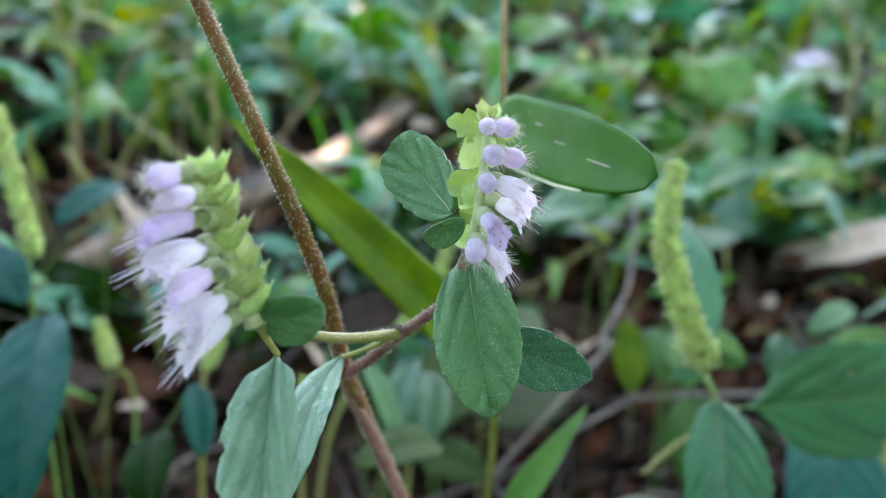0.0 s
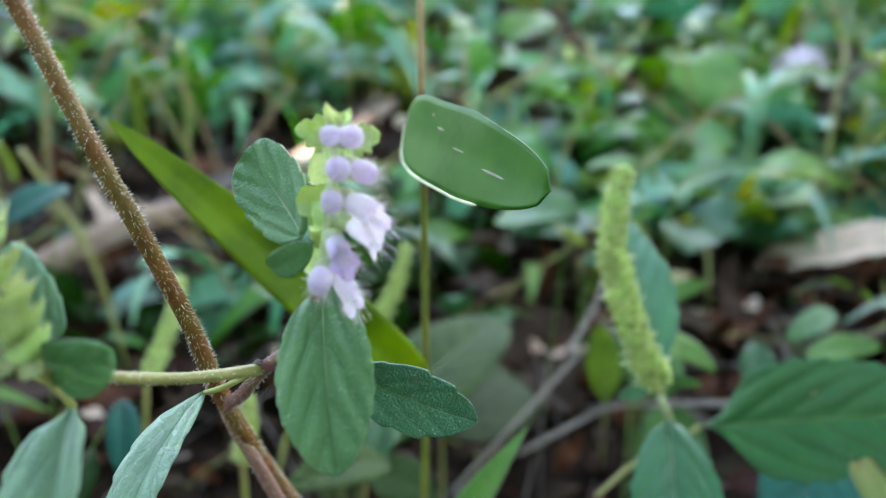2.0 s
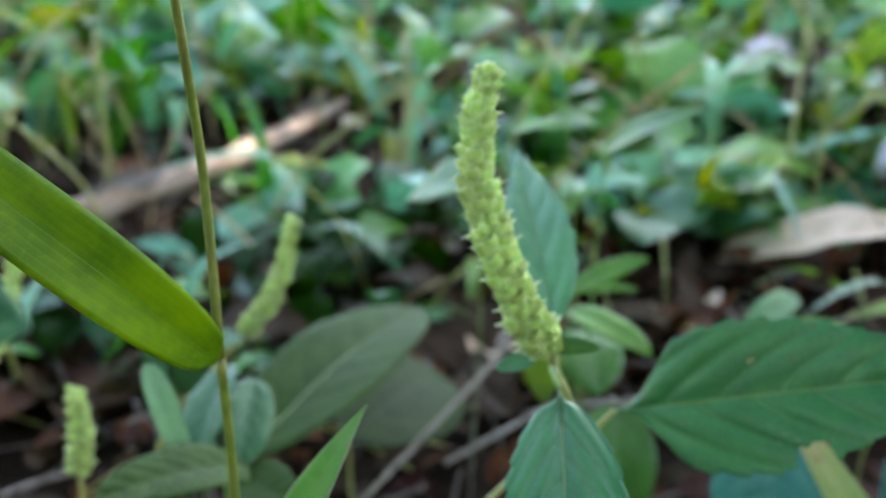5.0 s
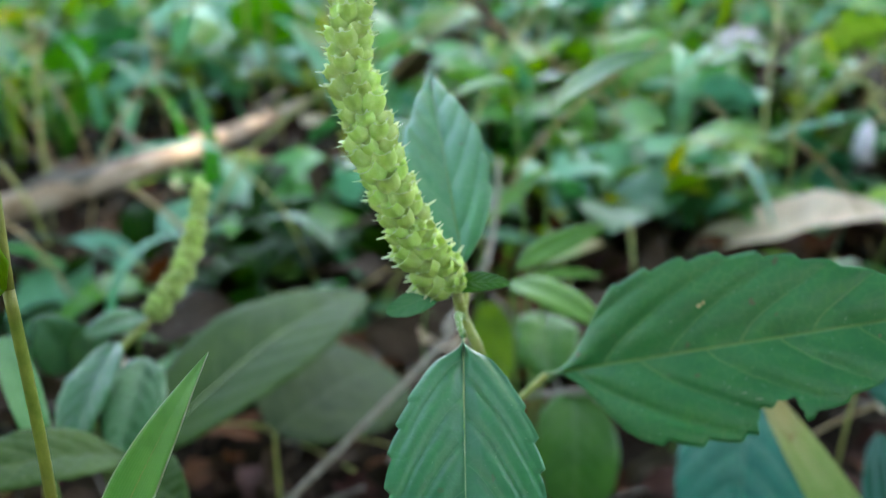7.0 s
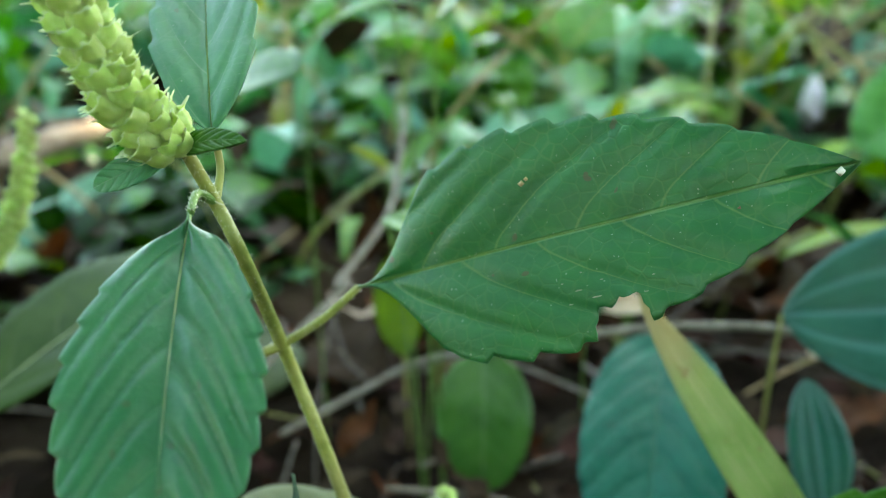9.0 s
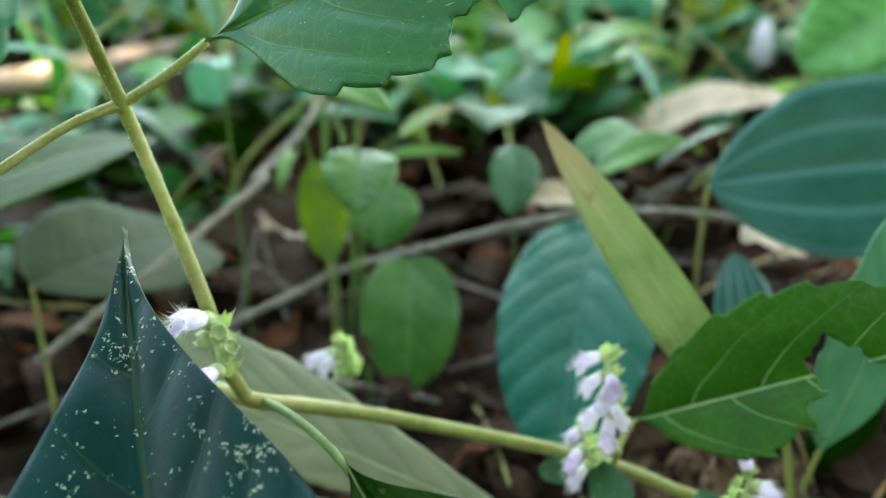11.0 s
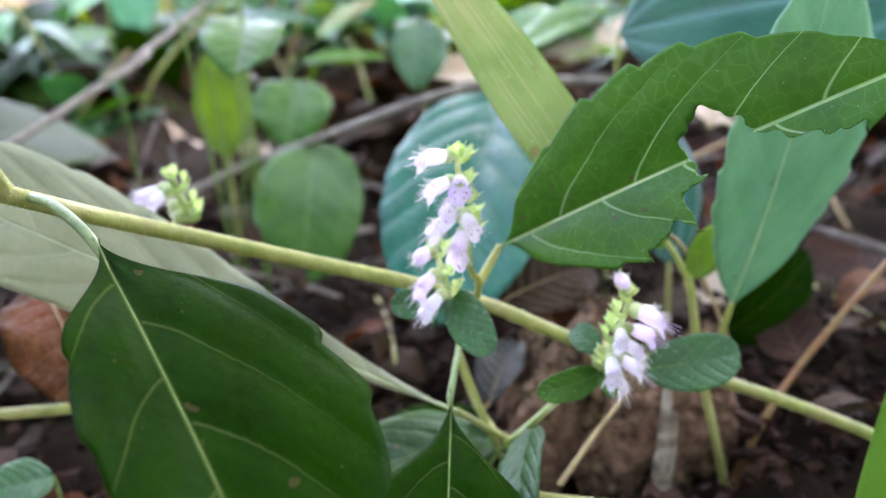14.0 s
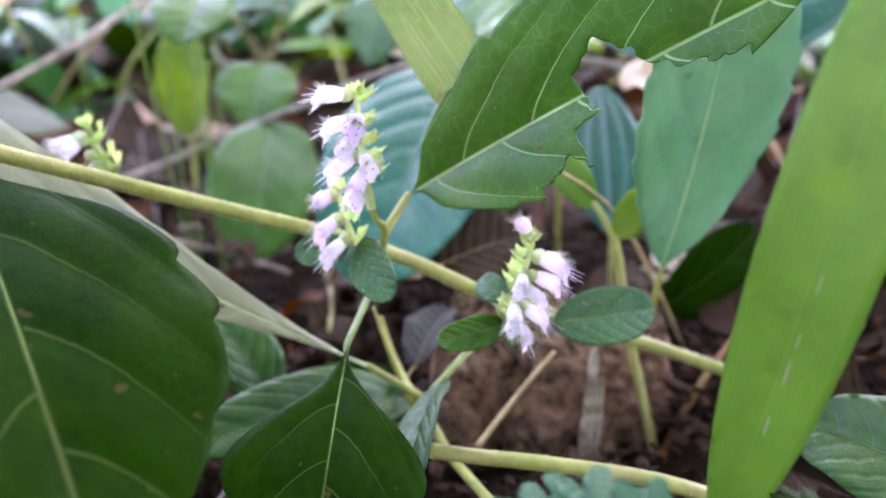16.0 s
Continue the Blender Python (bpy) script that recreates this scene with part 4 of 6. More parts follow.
# ---- unseen tree crown added between the sun and the plants ----
def crown(count):
    rng = random.Random(21)
    u = SUN.orthogonal().normalized()
    w = SUN.cross(u)
    hero = Vector((0.08, 0.2, 0.08))
    # holes are left in the leaves so sunflecks fall on these places
    lit = [Vector(q) for q in ((-0.10, 0.63, 0.055), (-0.055, 0.785, 0.05), (-0.04, 0.84, 0.05))]
    made = 0
    while made < count:
        r = (2.9 if made > 3500 else 0.95) * math.sqrt(rng.random())
        an = rng.uniform(0, 6.283)
        d = 6.0 + rng.uniform(-0.7, 0.7)
        p = Vector((0.2, 0.7, 0.0) if made > 3500 else (0.08, 0.25, 0.08)) + SUN * d + u * r * math.cos(an) + w * r * math.sin(an)
        off = [((p - q) - SUN * (p - q).dot(SUN)).length for q in lit]
        made += 1
        leaf = rng.uniform(0.12, 0.24)
        if min(off) < 0.04 + 0.5 * leaf:
            continue
        g = p - SUN * ((p.z - 0.06) / SUN.z)
        if (g - hero).length > 0.75 and noise.noise((g.x * 3.2, g.y * 3.2, 5.5)) > (0.16 if g.y < 1.0 else 0.02):
            continue
        yield turned(rng, p, leaf, 0.8), LEAF_KINDS[rng.choice((0, 1, 3))], 0


tree_foot = (2.45, 3.9, ground_z(2.45, 3.9))
tree = thing("tree", tree_foot, "unseen broadleaf tree added to shade the forest floor", "tree")
top = Vector((0.2, 0.7, 0.0)) + SUN * 6.0
under(part("trunk", smooth_mesh("trunk", *tube_arrays([tree_foot, Vector(tree_foot).lerp(top, 0.35) + Vector((0.3, 0.3, 0.2)), Vector(tree_foot).lerp(top, 0.7) + Vector((0.2, 0.1, 0.1)), top], [0.16, 0.12, 0.09, 0.04], 14, 8)[:3], [M_TWIG])), tree)
for i in range(9):
    an = i * 0.7
    tip = top + Vector((math.cos(an) * 2.2, math.sin(an) * 2.2, 0.3 * math.sin(3 * an)))
    st = Vector(tree_foot).lerp(top, 0.72 + 0.03 * i)
    under(part("limb", smooth_mesh("limb", *tube_arrays([st, st.lerp(tip, 0.5) + Vector((0, 0, 0.2)), tip], [0.05, 0.03, 0.01], 8, 6)[:3], [M_TWIG])), tree)
crown_leaves = scatter("crown", 13500, crown, [M_HERB], "dense green leaves with small gaps", "")
under(crown_leaves, tree)


# ---- unseen shrubs added behind and beside the way to keep sky off near plants ----
def shrubs(count):
    rng = random.Random(41)
    made = 0
    while made < count:
        q = rng.random()
        if q < 0.45:
            p = Vector((rng.uniform(-2.2, 2.4), rng.uniform(-1.6, -0.7), rng.uniform(0.0, 1.7)))
        # a leaf layer overhead, out of view, that darkens the near plants
        elif q < 0.78:
            p = Vector((rng.uniform(-1.6, 1.8), rng.uniform(-1.7, 0.2), rng.uniform(1.3, 2.3)))
        else:
            p = Vector((rng.choice((-1.9, 2.2)) + rng.uniform(-0.4, 0.4), rng.uniform(-1.2, 0.9), rng.uniform(0.0, 1.3)))
        made += 1
        yield turned(rng, p, rng.uniform(0.14, 0.26), rng.uniform(0.3, 0.8)), LEAF_KINDS[rng.choice((0, 1, 3))], 0


shrub = thing("shrub", (0.1, -1.1, ground_z(0.1, -1.1)), "dense unseen green shrubs added to block the sky", "shrub")
under(scatter("foliage", 2300, shrubs, [M_HERB], "many green leaves", ""), shrub)
rng = random.Random(3)
for i in range(16):
    x = -2.1 + 0.28 * i
    f = Vector((x, rng.uniform(-1.4, -1.0), -0.15))
    t = Vector((x + rng.uniform(-0.3, 0.3), rng.uniform(-1.2, 0.0), rng.uniform(1.5, 2.2)))
    under(part("stem", smooth_mesh("stem", *tube_arrays([f, f.lerp(t, 0.5) + Vector((0, -0.15, 0.2)), t], [0.018, 0.012, 0.004], 7, 6)[:3], [M_TWIG])), shrub)


def outer_herbs(count):
    rng = random.Random(77)
    made = 0
    while made < count:
        r = 0.4 + 7.5 * rng.random() ** 0.9
        an = rng.uniform(0, 6.283)
        x, y = 0.2 + r * math.cos(an), 0.5 + r * math.sin(an)
        if -0.16 - 0.5 * y < x < 0.26 + 0.62 * y and y < 2.6:
            continue
        if abs(x - 0.1) < 0.35 and -0.25 < y < 0.4:
            continue
        if noise.noise((x * 0.9, y * 0.9, 3.3)) < -0.45 + 0.04 * r:
            continue
        made += 1
        yield turned(rng, Vector((x, y, ground_z(x, y) + rng.uniform(0.01, 0.07))), rng.uniform(0.06, 0.12) * (1 + 0.12 * r), rng.uniform(0.3, 0.95)), SMALL_KINDS[rng.randrange(3)], rng.choice((0, 0, 0, 0, 1, 1, 2))


SMALL_KINDS = [leaf_arrays(1, w, 5, 2, 0.55, 0.8, arch=0.1, fold=0.25, curl=-0.2, seed=i) for i, w in enumerate((0.5, 0.65, 0.3))]
scatter("herbs", 14000, outer_herbs, [M_HERB, M_HERB2, M_HERB3], "low green herbs round the clearing", "undergrowth")


# ---- the near plants ----
def stalk(name, label, category, base, group=""):
    return thing(name, base, label, category, group)


def build_lavender_herb():
    p = stalk("flowering_herb", "purple-stemmed herb with two lavender flower spikes", "plant", (0.0016, 0.1270, 0.0996))
    add_stem(p, [(0.0016, 0.1321, 0.0948), (-0.0063, 0.1261, 0.1294), (-0.0111, 0.1229, 0.1455), (-0.0141, 0.1199, 0.156), (-0.0097, 0.1109, 0.1640), (-0.0052, 0.1019, 0.172)], [0.0012, 0.0011, 0.0010, 0.0009, 0.0008, 0.0008], M_PINK, "stem", "purplish hairy stem", hairs=500, hair_len=0.0005)
    add_stem(p, [(-0.0052, 0.1019, 0.172), (-0.0108, 0.0940, 0.1751), (-0.0152, 0.0845, 0.1803), (-0.0171, 0.0772, 0.1846)], [0.0007, 0.0005], M_STEM, "branch", hairs=200, hair_len=0.0004)
    add_stem(p, [(-0.0052, 0.1019, 0.172), (-0.0022, 0.1000, 0.1750), (0.0007, 0.0965, 0.1790), (0.0020, 0.0935, 0.1836), (0.0025, 0.0920, 0.1863)], [0.0008, 0.0005], M_PINK, "branch", hairs=200, hair_len=0.0004)
    add_stem(p, [(-0.0058, 0.1019, 0.1718), (-0.0098, 0.1035, 0.1690), (-0.0129, 0.106, 0.1668)], [0.0004, 0.0003], M_STEM, "petiole")
    add_stem(p, [(-0.0171, 0.0772, 0.1846), (-0.0166, 0.0785, 0.1826), (-0.0158, 0.0795, 0.1803)], [0.0004, 0.0003], M_STEM, "petiole")
    for dx, dz, r in ((-0.0004, 0.0008, 0.0007), (0.0007, 0.0006, 0.0005), (0.0001, 0.0010, 0.0004)):
        NV, NF, NS = [], [], []
        knob(NV, NF, NS, (-0.0052 + dx, 0.1019 - 0.0004, 0.172 + dz), r, 0)
        under(part("scale", smooth_mesh("scale", NV, NF, None, [M_TWIG]), None, "dry brown scale at the joint"), p)
    # spike with its flowers to one side
    o, b = "o", "b"
    flower_spike(p, (-0.0171, 0.0761, 0.1849), (-0.0209, 0.0773, 0.1999), (-0.95, -0.30, -0.02),
                 [(0.13, [(30, o, 0.42), (-14, o, 0.40)]), (0.25, [(38, o, 0.38), (0, o, 0.38)]), (0.39, [(24, o, 0.30), (-16, o, 0.32), (60, "c", 0.3)]), (0.54, [(34, o, 0.22), (-6, o, 0.24)]),
                  (0.69, [(26, o, 0.12), (-15, o, 0.16), (60, "c", 0.1)]), (0.82, [(44, b, 0.06), (8, b, 0.08)]), (0.94, [(28, b, 0.0), (-8, b, 0.0)])],
                 ((92, 0.55), (126, 0.65), (160, 0.65), (205, 0.5)), 0.95, 3, spread=0.26, reach=0.0013, core=0.0010, kinds=LONG, bract_size=0.9)
    # spike that faces ahead
    flower_spike(p, (0.0032, 0.0916, 0.1867), (0.0048, 0.0940, 0.2010), (0.12, -0.97, -0.1),
                 [(0.10, [(32, o, 0.6), (-6, b, 0.5)]), (0.28, [(14, o, 0.4)]), (0.39, [(58, o, 0.4)]), (0.52, [(0, b, 0.25), (42, o, 0.3)]), (0.70, [(6, b, 0.2), (52, b, 0.2)]), (0.87, [(-12, b, 0.1), (20, b, 0.12)])],
                 ((150, 0.9), (-150, 0.9)), 0.95, 5, spread=0.22, reach=0.0009, core=0.0007, bloom=0.98, bract_size=0.95, facing=0.85, every=2)
    # pale pointed bracts that stand out beside the flowers
    for b, t, w, n in (((0.0048, 0.0943, 0.1927), (0.0003, 0.0959, 0.1925), 0.005, 16), ((0.0045, 0.0959, 0.1985), (0.0004, 0.0978, 0.1991), 0.0036, 17), ((0.0054, 0.0962, 0.1979), (0.0082, 0.0976, 0.1987), 0.0034, 18), ((0.0039, 0.0942, 0.1893), (0.0017, 0.0944, 0.19), 0.0026, 19)):
        add_leaf(p, b, t, w, M_WING, normal=(0.0, -0.95, 0.3), a=0.35, b=0.75, teeth=3, depth=0.42, arch=0.10, fold=0.30, wave=0.05, nv=16, nu=60, name="bract", seed=n)
    add_leaf(p, (0.0027, 0.0945, 0.1845), (0.0049, 0.0812, 0.1725), 0.0094, M_PALE, side=(0.9, -0.3, 0.05), a=0.66, b=0.62, teeth=9, depth=0.045, arch=0.05, fold=0.14, quilt=0.00055, rib=0.00018, seed=1, rib_mat=M_CALYX2, nv=28, nu=110)
    add_leaf(p, (0.0045, 0.0958, 0.1746), (0.0176, 0.0971, 0.1683), 0.0074, M_BLUISH, side=(0.15, 0.1, 1.0), a=0.62, b=0.72, teeth=4, depth=0.12, arch=0.05, quilt=0.00010, rib=0.00018, seed=2, nv=26, nu=100)
    add_leaf(p, (0.0010, 0.0940, 0.1898), (-0.0060, 0.1048, 0.1946), 0.0080, M_PALE, side=(0.7, -0.2, 0.62), a=0.5, b=0.32, teeth=6, depth=0.08, arch=-0.06, fold=0.14, quilt=0.00045, rib=0.0002, seed=3, rib_mat=M_CALYX2, nv=26, nu=90)
    add_leaf(p, (0.0022, 0.0916, 0.1899), (-0.0019, 0.0933, 0.1869), 0.0030, M_PALE, side=(0.2, -0.3, 0.9), a=0.5, b=0.45, teeth=0, arch=0.1, fold=0.3, seed=4)
    add_leaf(p, (0.0060, 0.0928, 0.1890), (0.0085, 0.0905, 0.1891), 0.0022, M_LEAF, side=(0, 0.2, 1), a=0.6, b=0.6, teeth=0, arch=0.1, seed=5)
    add_leaf(p, (-0.0174, 0.0792, 0.1846), (-0.0108, 0.0762, 0.1869), 0.0056, M_PALE, side=(0.2, -0.35, 0.9), a=0.45, b=0.42, teeth=0, arch=0.12, fold=0.35, quilt=0.0003, nv=20, nu=60, seed=6)
    add_leaf(p, (-0.0158, 0.0798, 0.1805), (-0.0158, 0.0656, 0.1670), 0.0080, M_SHEEN, side=(0.94, -0.25, 0.2), a=0.62, b=0.55, neck=0.14, teeth=5, depth=0.09, arch=0.04, fold=0.45, quilt=0.00055, bites=((0.50, 0.97, 0.035, 0.16),), rib=0.0002, seed=7, rib_mat=M_CALYX2, nv=30, nu=130)
    add_leaf(p, (-0.0129, 0.106, 0.1668), (-0.0177, 0.0852, 0.1586), 0.0062, M_SHEEN, side=(0.80, 0.45, 0.35), a=0.85, b=0.75, teeth=6, depth=0.08, arch=0.10, fold=0.25, quilt=0.0004, nv=20, nu=90, seed=8)
    add_leaf(p, (-0.0183, 0.0835, 0.1843), (-0.0212, 0.0846, 0.1925), 0.0046, M_SHEEN, side=(0.95, 0.2, 0.3), a=0.5, b=0.55, teeth=4, depth=0.10, arch=0.08, fold=0.3, quilt=0.0003, nv=18, nu=70, seed=9)


def build_red_stem():
    p = stalk("tall_herb", "tall herb with reddish-brown hairy stem", "plant", (0.0021, 0.1688, 0.0713))
    add_stem(p, [(0.0021, 0.1688, 0.0713), (-0.0072, 0.1450, 0.1170), (-0.0106, 0.1310, 0.1379), (-0.0123, 0.1229, 0.1499), (-0.0144, 0.1166, 0.1620), (-0.0151, 0.1102, 0.1737), (-0.0174, 0.1063, 0.1843), (-0.0204, 0.1035, 0.1948), (-0.0238, 0.1027, 0.2046), (-0.0266, 0.1023, 0.2121), (-0.0310, 0.1012, 0.2257)],
             [0.0016, 0.0014, 0.0013, 0.0012, 0.0012, 0.0011, 0.00105, 0.001, 0.00095, 0.0009, 0.0008], M_RED, "stem", hairs=3000, hair_len=0.00055)


def build_grass():
    p = stalk("bamboo_grass", "thin grass culm with a broad green blade", "grass", (0.0086, 0.1726, 0.0846))
    add_stem(p, [(0.0086, 0.1726, 0.0846), (0.0103, 0.1700, 0.1093), (0.0109, 0.1670, 0.1335)], [0.0008, 0.0007], M_CULM, "culm")
    add_stem(p, [(0.0109, 0.1670, 0.1335), (0.0108, 0.1680, 0.1590), (0.0108, 0.1640, 0.1770), (0.0106, 0.1615, 0.1900)], [0.0007, 0.0006], M_CULM, "culm")
    add_stem(p, [(0.0106, 0.1615, 0.1900), (0.0105, 0.1620, 0.2001), (0.0106, 0.1650, 0.2169)], [0.0006, 0.0005], M_TAN, "culm", "dry tan upper culm")
    add_leaf(p, (0.0108, 0.1660, 0.1335), (-0.0343, 0.1450, 0.1898), 0.0102, M_BLADE, normal=(-0.15, -0.75, 0.65), a=0.32, b=0.7, teeth=0, arch=0.07, fold=0.18, wave=0.03, nu=40, nv=10, rib=0.0002, rib_mat=M_BLADE2, name="blade", seed=3)
    # broken-off oval blade with a dry cream edge
    add_leaf(p, (0.0085, 0.1480, 0.1880), (0.0247, 0.1030, 0.1915), 0.0108, M_OVAL, side=(0.25, 0.1, 1.0), a=0.25, b=0.42, blunt=0.05, teeth=0, arch=0.03, fold=0.06, wave=0.03, nu=36, nv=12, name="blade", label="broken oval blade with a cream edge", cut=0.9, seed=5, margin=(0.75, 0.00022), scars=((0.36, -0.35, 0.0025, 0.0003), (0.5, -0.05, 0.0040, 0.00022), (0.7, 0.12, 0.0065, 0.0003), (0.3, -0.6, 0.0008, 0.0003)))
    q = stalk("grass_shoot", "short pointed green grass blade", "grass", (0.0146, 0.1723, 0.0952))
    add_leaf(q, (0.0146, 0.1723, 0.0952), (0.0306, 0.1704, 0.1237), 0.0066, M_SHOOT, normal=(0.1, -0.6, 0.75), a=0.35, b=1.0, teeth=0, arch=0.04, fold=0.2, nu=36, nv=8, name="blade", seed=6, rib=0.00022, rib_mat=M_STEM)
    f = Vector(foot((0.0146, 0.1723, 0.0952), 0.0, 0.004))
    add_stem(q, [f, f.lerp(Vector((0.0146, 0.1723, 0.0952)), 0.5), (0.0146, 0.1723, 0.0952)], [0.0011, 0.0009], M_STEM, "sheath")


def build_seed_herb():
    p = stalk("seeding_herb", "green herb with a seed spike and broad toothed leaves", "plant", (0.080, 0.200, 0.050))
    n2 = (0.0655, 0.2064, 0.0943)
    add_stem(p, [(0.0753, 0.2124, 0.0509), (0.0733, 0.2085, 0.0592), (0.0724, 0.2065, 0.0681), (0.0690, 0.2066, 0.0815), n2, (0.0641, 0.1915, 0.1116), (0.0616, 0.1920, 0.1181), (0.0602, 0.1860, 0.1255)], [0.0012, 0.0011, 0.0010, 0.0009, 0.0009, 0.0008, 0.0008, 0.0007], M_STEM, hairs=900, hair_len=0.0004)
    seed_spike(p, [(0.0600, 0.1860, 0.1250), (0.0557, 0.1838, 0.1310), (0.0519, 0.1838, 0.1404), (0.0484, 0.1859, 0.1515), (0.0481, 0.1886, 0.1610), (0.0500, 0.1912, 0.1690)], 0.0040, 24, 6, 0.98, 4)
    add_leaf(p, (0.0618, 0.1941, 0.1254), (0.0587, 0.2295, 0.1483), 0.0135, M_SOFT, side=(1, 0.05, 0.2), a=0.85, b=1.35, teeth=6, depth=0.12, arch=0.05, fold=0.2, quilt=0.0004, rib=0.0003, seed=11)
    add_stem(p, [(0.0616, 0.1925, 0.1178), (0.0622, 0.1945, 0.1215), (0.0618, 0.1941, 0.1256)], [0.0005, 0.0004], M_STEM, "petiole")
    add_leaf(p, (0.0582, 0.1856, 0.1246), (0.0509, 0.1852, 0.1219), 0.0032, M_SOFT, side=(0.3, 0.2, 0.8), a=0.5, b=0.6, teeth=4, depth=0.05, arch=0.15, seed=12)
    add_leaf(p, (0.0596, 0.1859, 0.1252), (0.0671, 0.1820, 0.1266), 0.0030, M_LEAF, side=(0.1, 0.6, 0.6), a=0.5, b=0.7, teeth=3, depth=0.05, arch=0.1, seed=13)
    add_leaf(p, (0.0609, 0.1819, 0.1194), Vector((0.0609, 0.1819, 0.1194)).lerp(Vector((0.0598, 0.1631, 0.1010)), 1.4), 0.0190, M_HANG, side=(1, -0.05, 0.05), a=0.85, b=0.72, neck=0.10, teeth=10, depth=0.075, arch=0.05, fold=0.20, quilt=0.00075, nv=44, nu=180, rib=0.0003, rib_mat=M_CALYX2, seed=14, label="hanging toothed green leaf")
    add_stem(p, [(0.0616, 0.1920, 0.1181), (0.0606, 0.1880, 0.1200), (0.0609, 0.1819, 0.1195)], [0.0006, 0.0004], M_RIB, "petiole", hairs=120, hair_len=0.0004)
    add_stem(p, [n2, (0.071, 0.2065, 0.0974), (0.0761, 0.2084, 0.101)], [0.0007, 0.0005], M_STEM, "petiole", hairs=120, hair_len=0.0004)
    add_leaf(p, (0.0761, 0.2084, 0.101), (0.1305, 0.1833, 0.1205), 0.0285, M_RIGHT, side=(0.004, 0.009, 0.0255), a=0.7, b=1.0, neck=0.24, teeth=12, depth=0.08, arch=0.03, fold=0.10, quilt=0.0006, rib=0.0003, nv=36, nu=130,
             bites=((0.56, 1.02, 0.06, 0.32),), seed=15, scars=((0.46, 0.42, 0.0003, 0.00015), (0.485, 0.5, 0.0009, 0.00012), (0.50, 0.36, 0.0003, 0.00015), (0.515, 0.58, 0.0012, 0.00015), (0.535, 0.45, 0.0004, 0.0001), (0.47, 0.6, 0.0005, 0.00012), (0.61, 0.62, 0.0006, 0.0001), (0.63, 0.5, 0.0003, 0.0001)), label="large toothed leaf with a bitten edge")
    for q, r, m in (((0.1282, 0.1830, 0.1197), 0.0006, M_HAIR), ((0.0962, 0.1951, 0.1173), 0.0004, M_TAN), ((0.0967, 0.1948, 0.1179), 0.0003, M_TAN), ((0.1189, 0.1863, 0.1154), 0.0003, M_ROT)):
        DV, DF, DS = [], [], []
        knob(DV, DF, DS, q, r, 0)
        under(part("dropping", smooth_mesh("dropping", DV, DF, None, [m])), p)
    add_stem(p, [n2, (0.0593, 0.2042, 0.0923), (0.0506, 0.1992, 0.0874)], [0.0008, 0.0006, 0.0006], M_STEM, "petiole", hairs=120, hair_len=0.0004)
    # two young flowers low on the stem
    flower_spike(p, (0.0742, 0.2036, 0.0599), (0.0736, 0.2064, 0.0662), (-0.75, -0.65, 0.0), [(0.0, [(30, "o", 0.45)]), (0.3, [(85, "c", 0.1)]), (0.55, [(-40, "c", 0.1), (60, "c", 0.0)]), (0.9, [(20, "o", 0.15)])], ((100, 0.5), (150, 0.6)), 1.15, 8, bract_size=0.6, kinds=LONG)


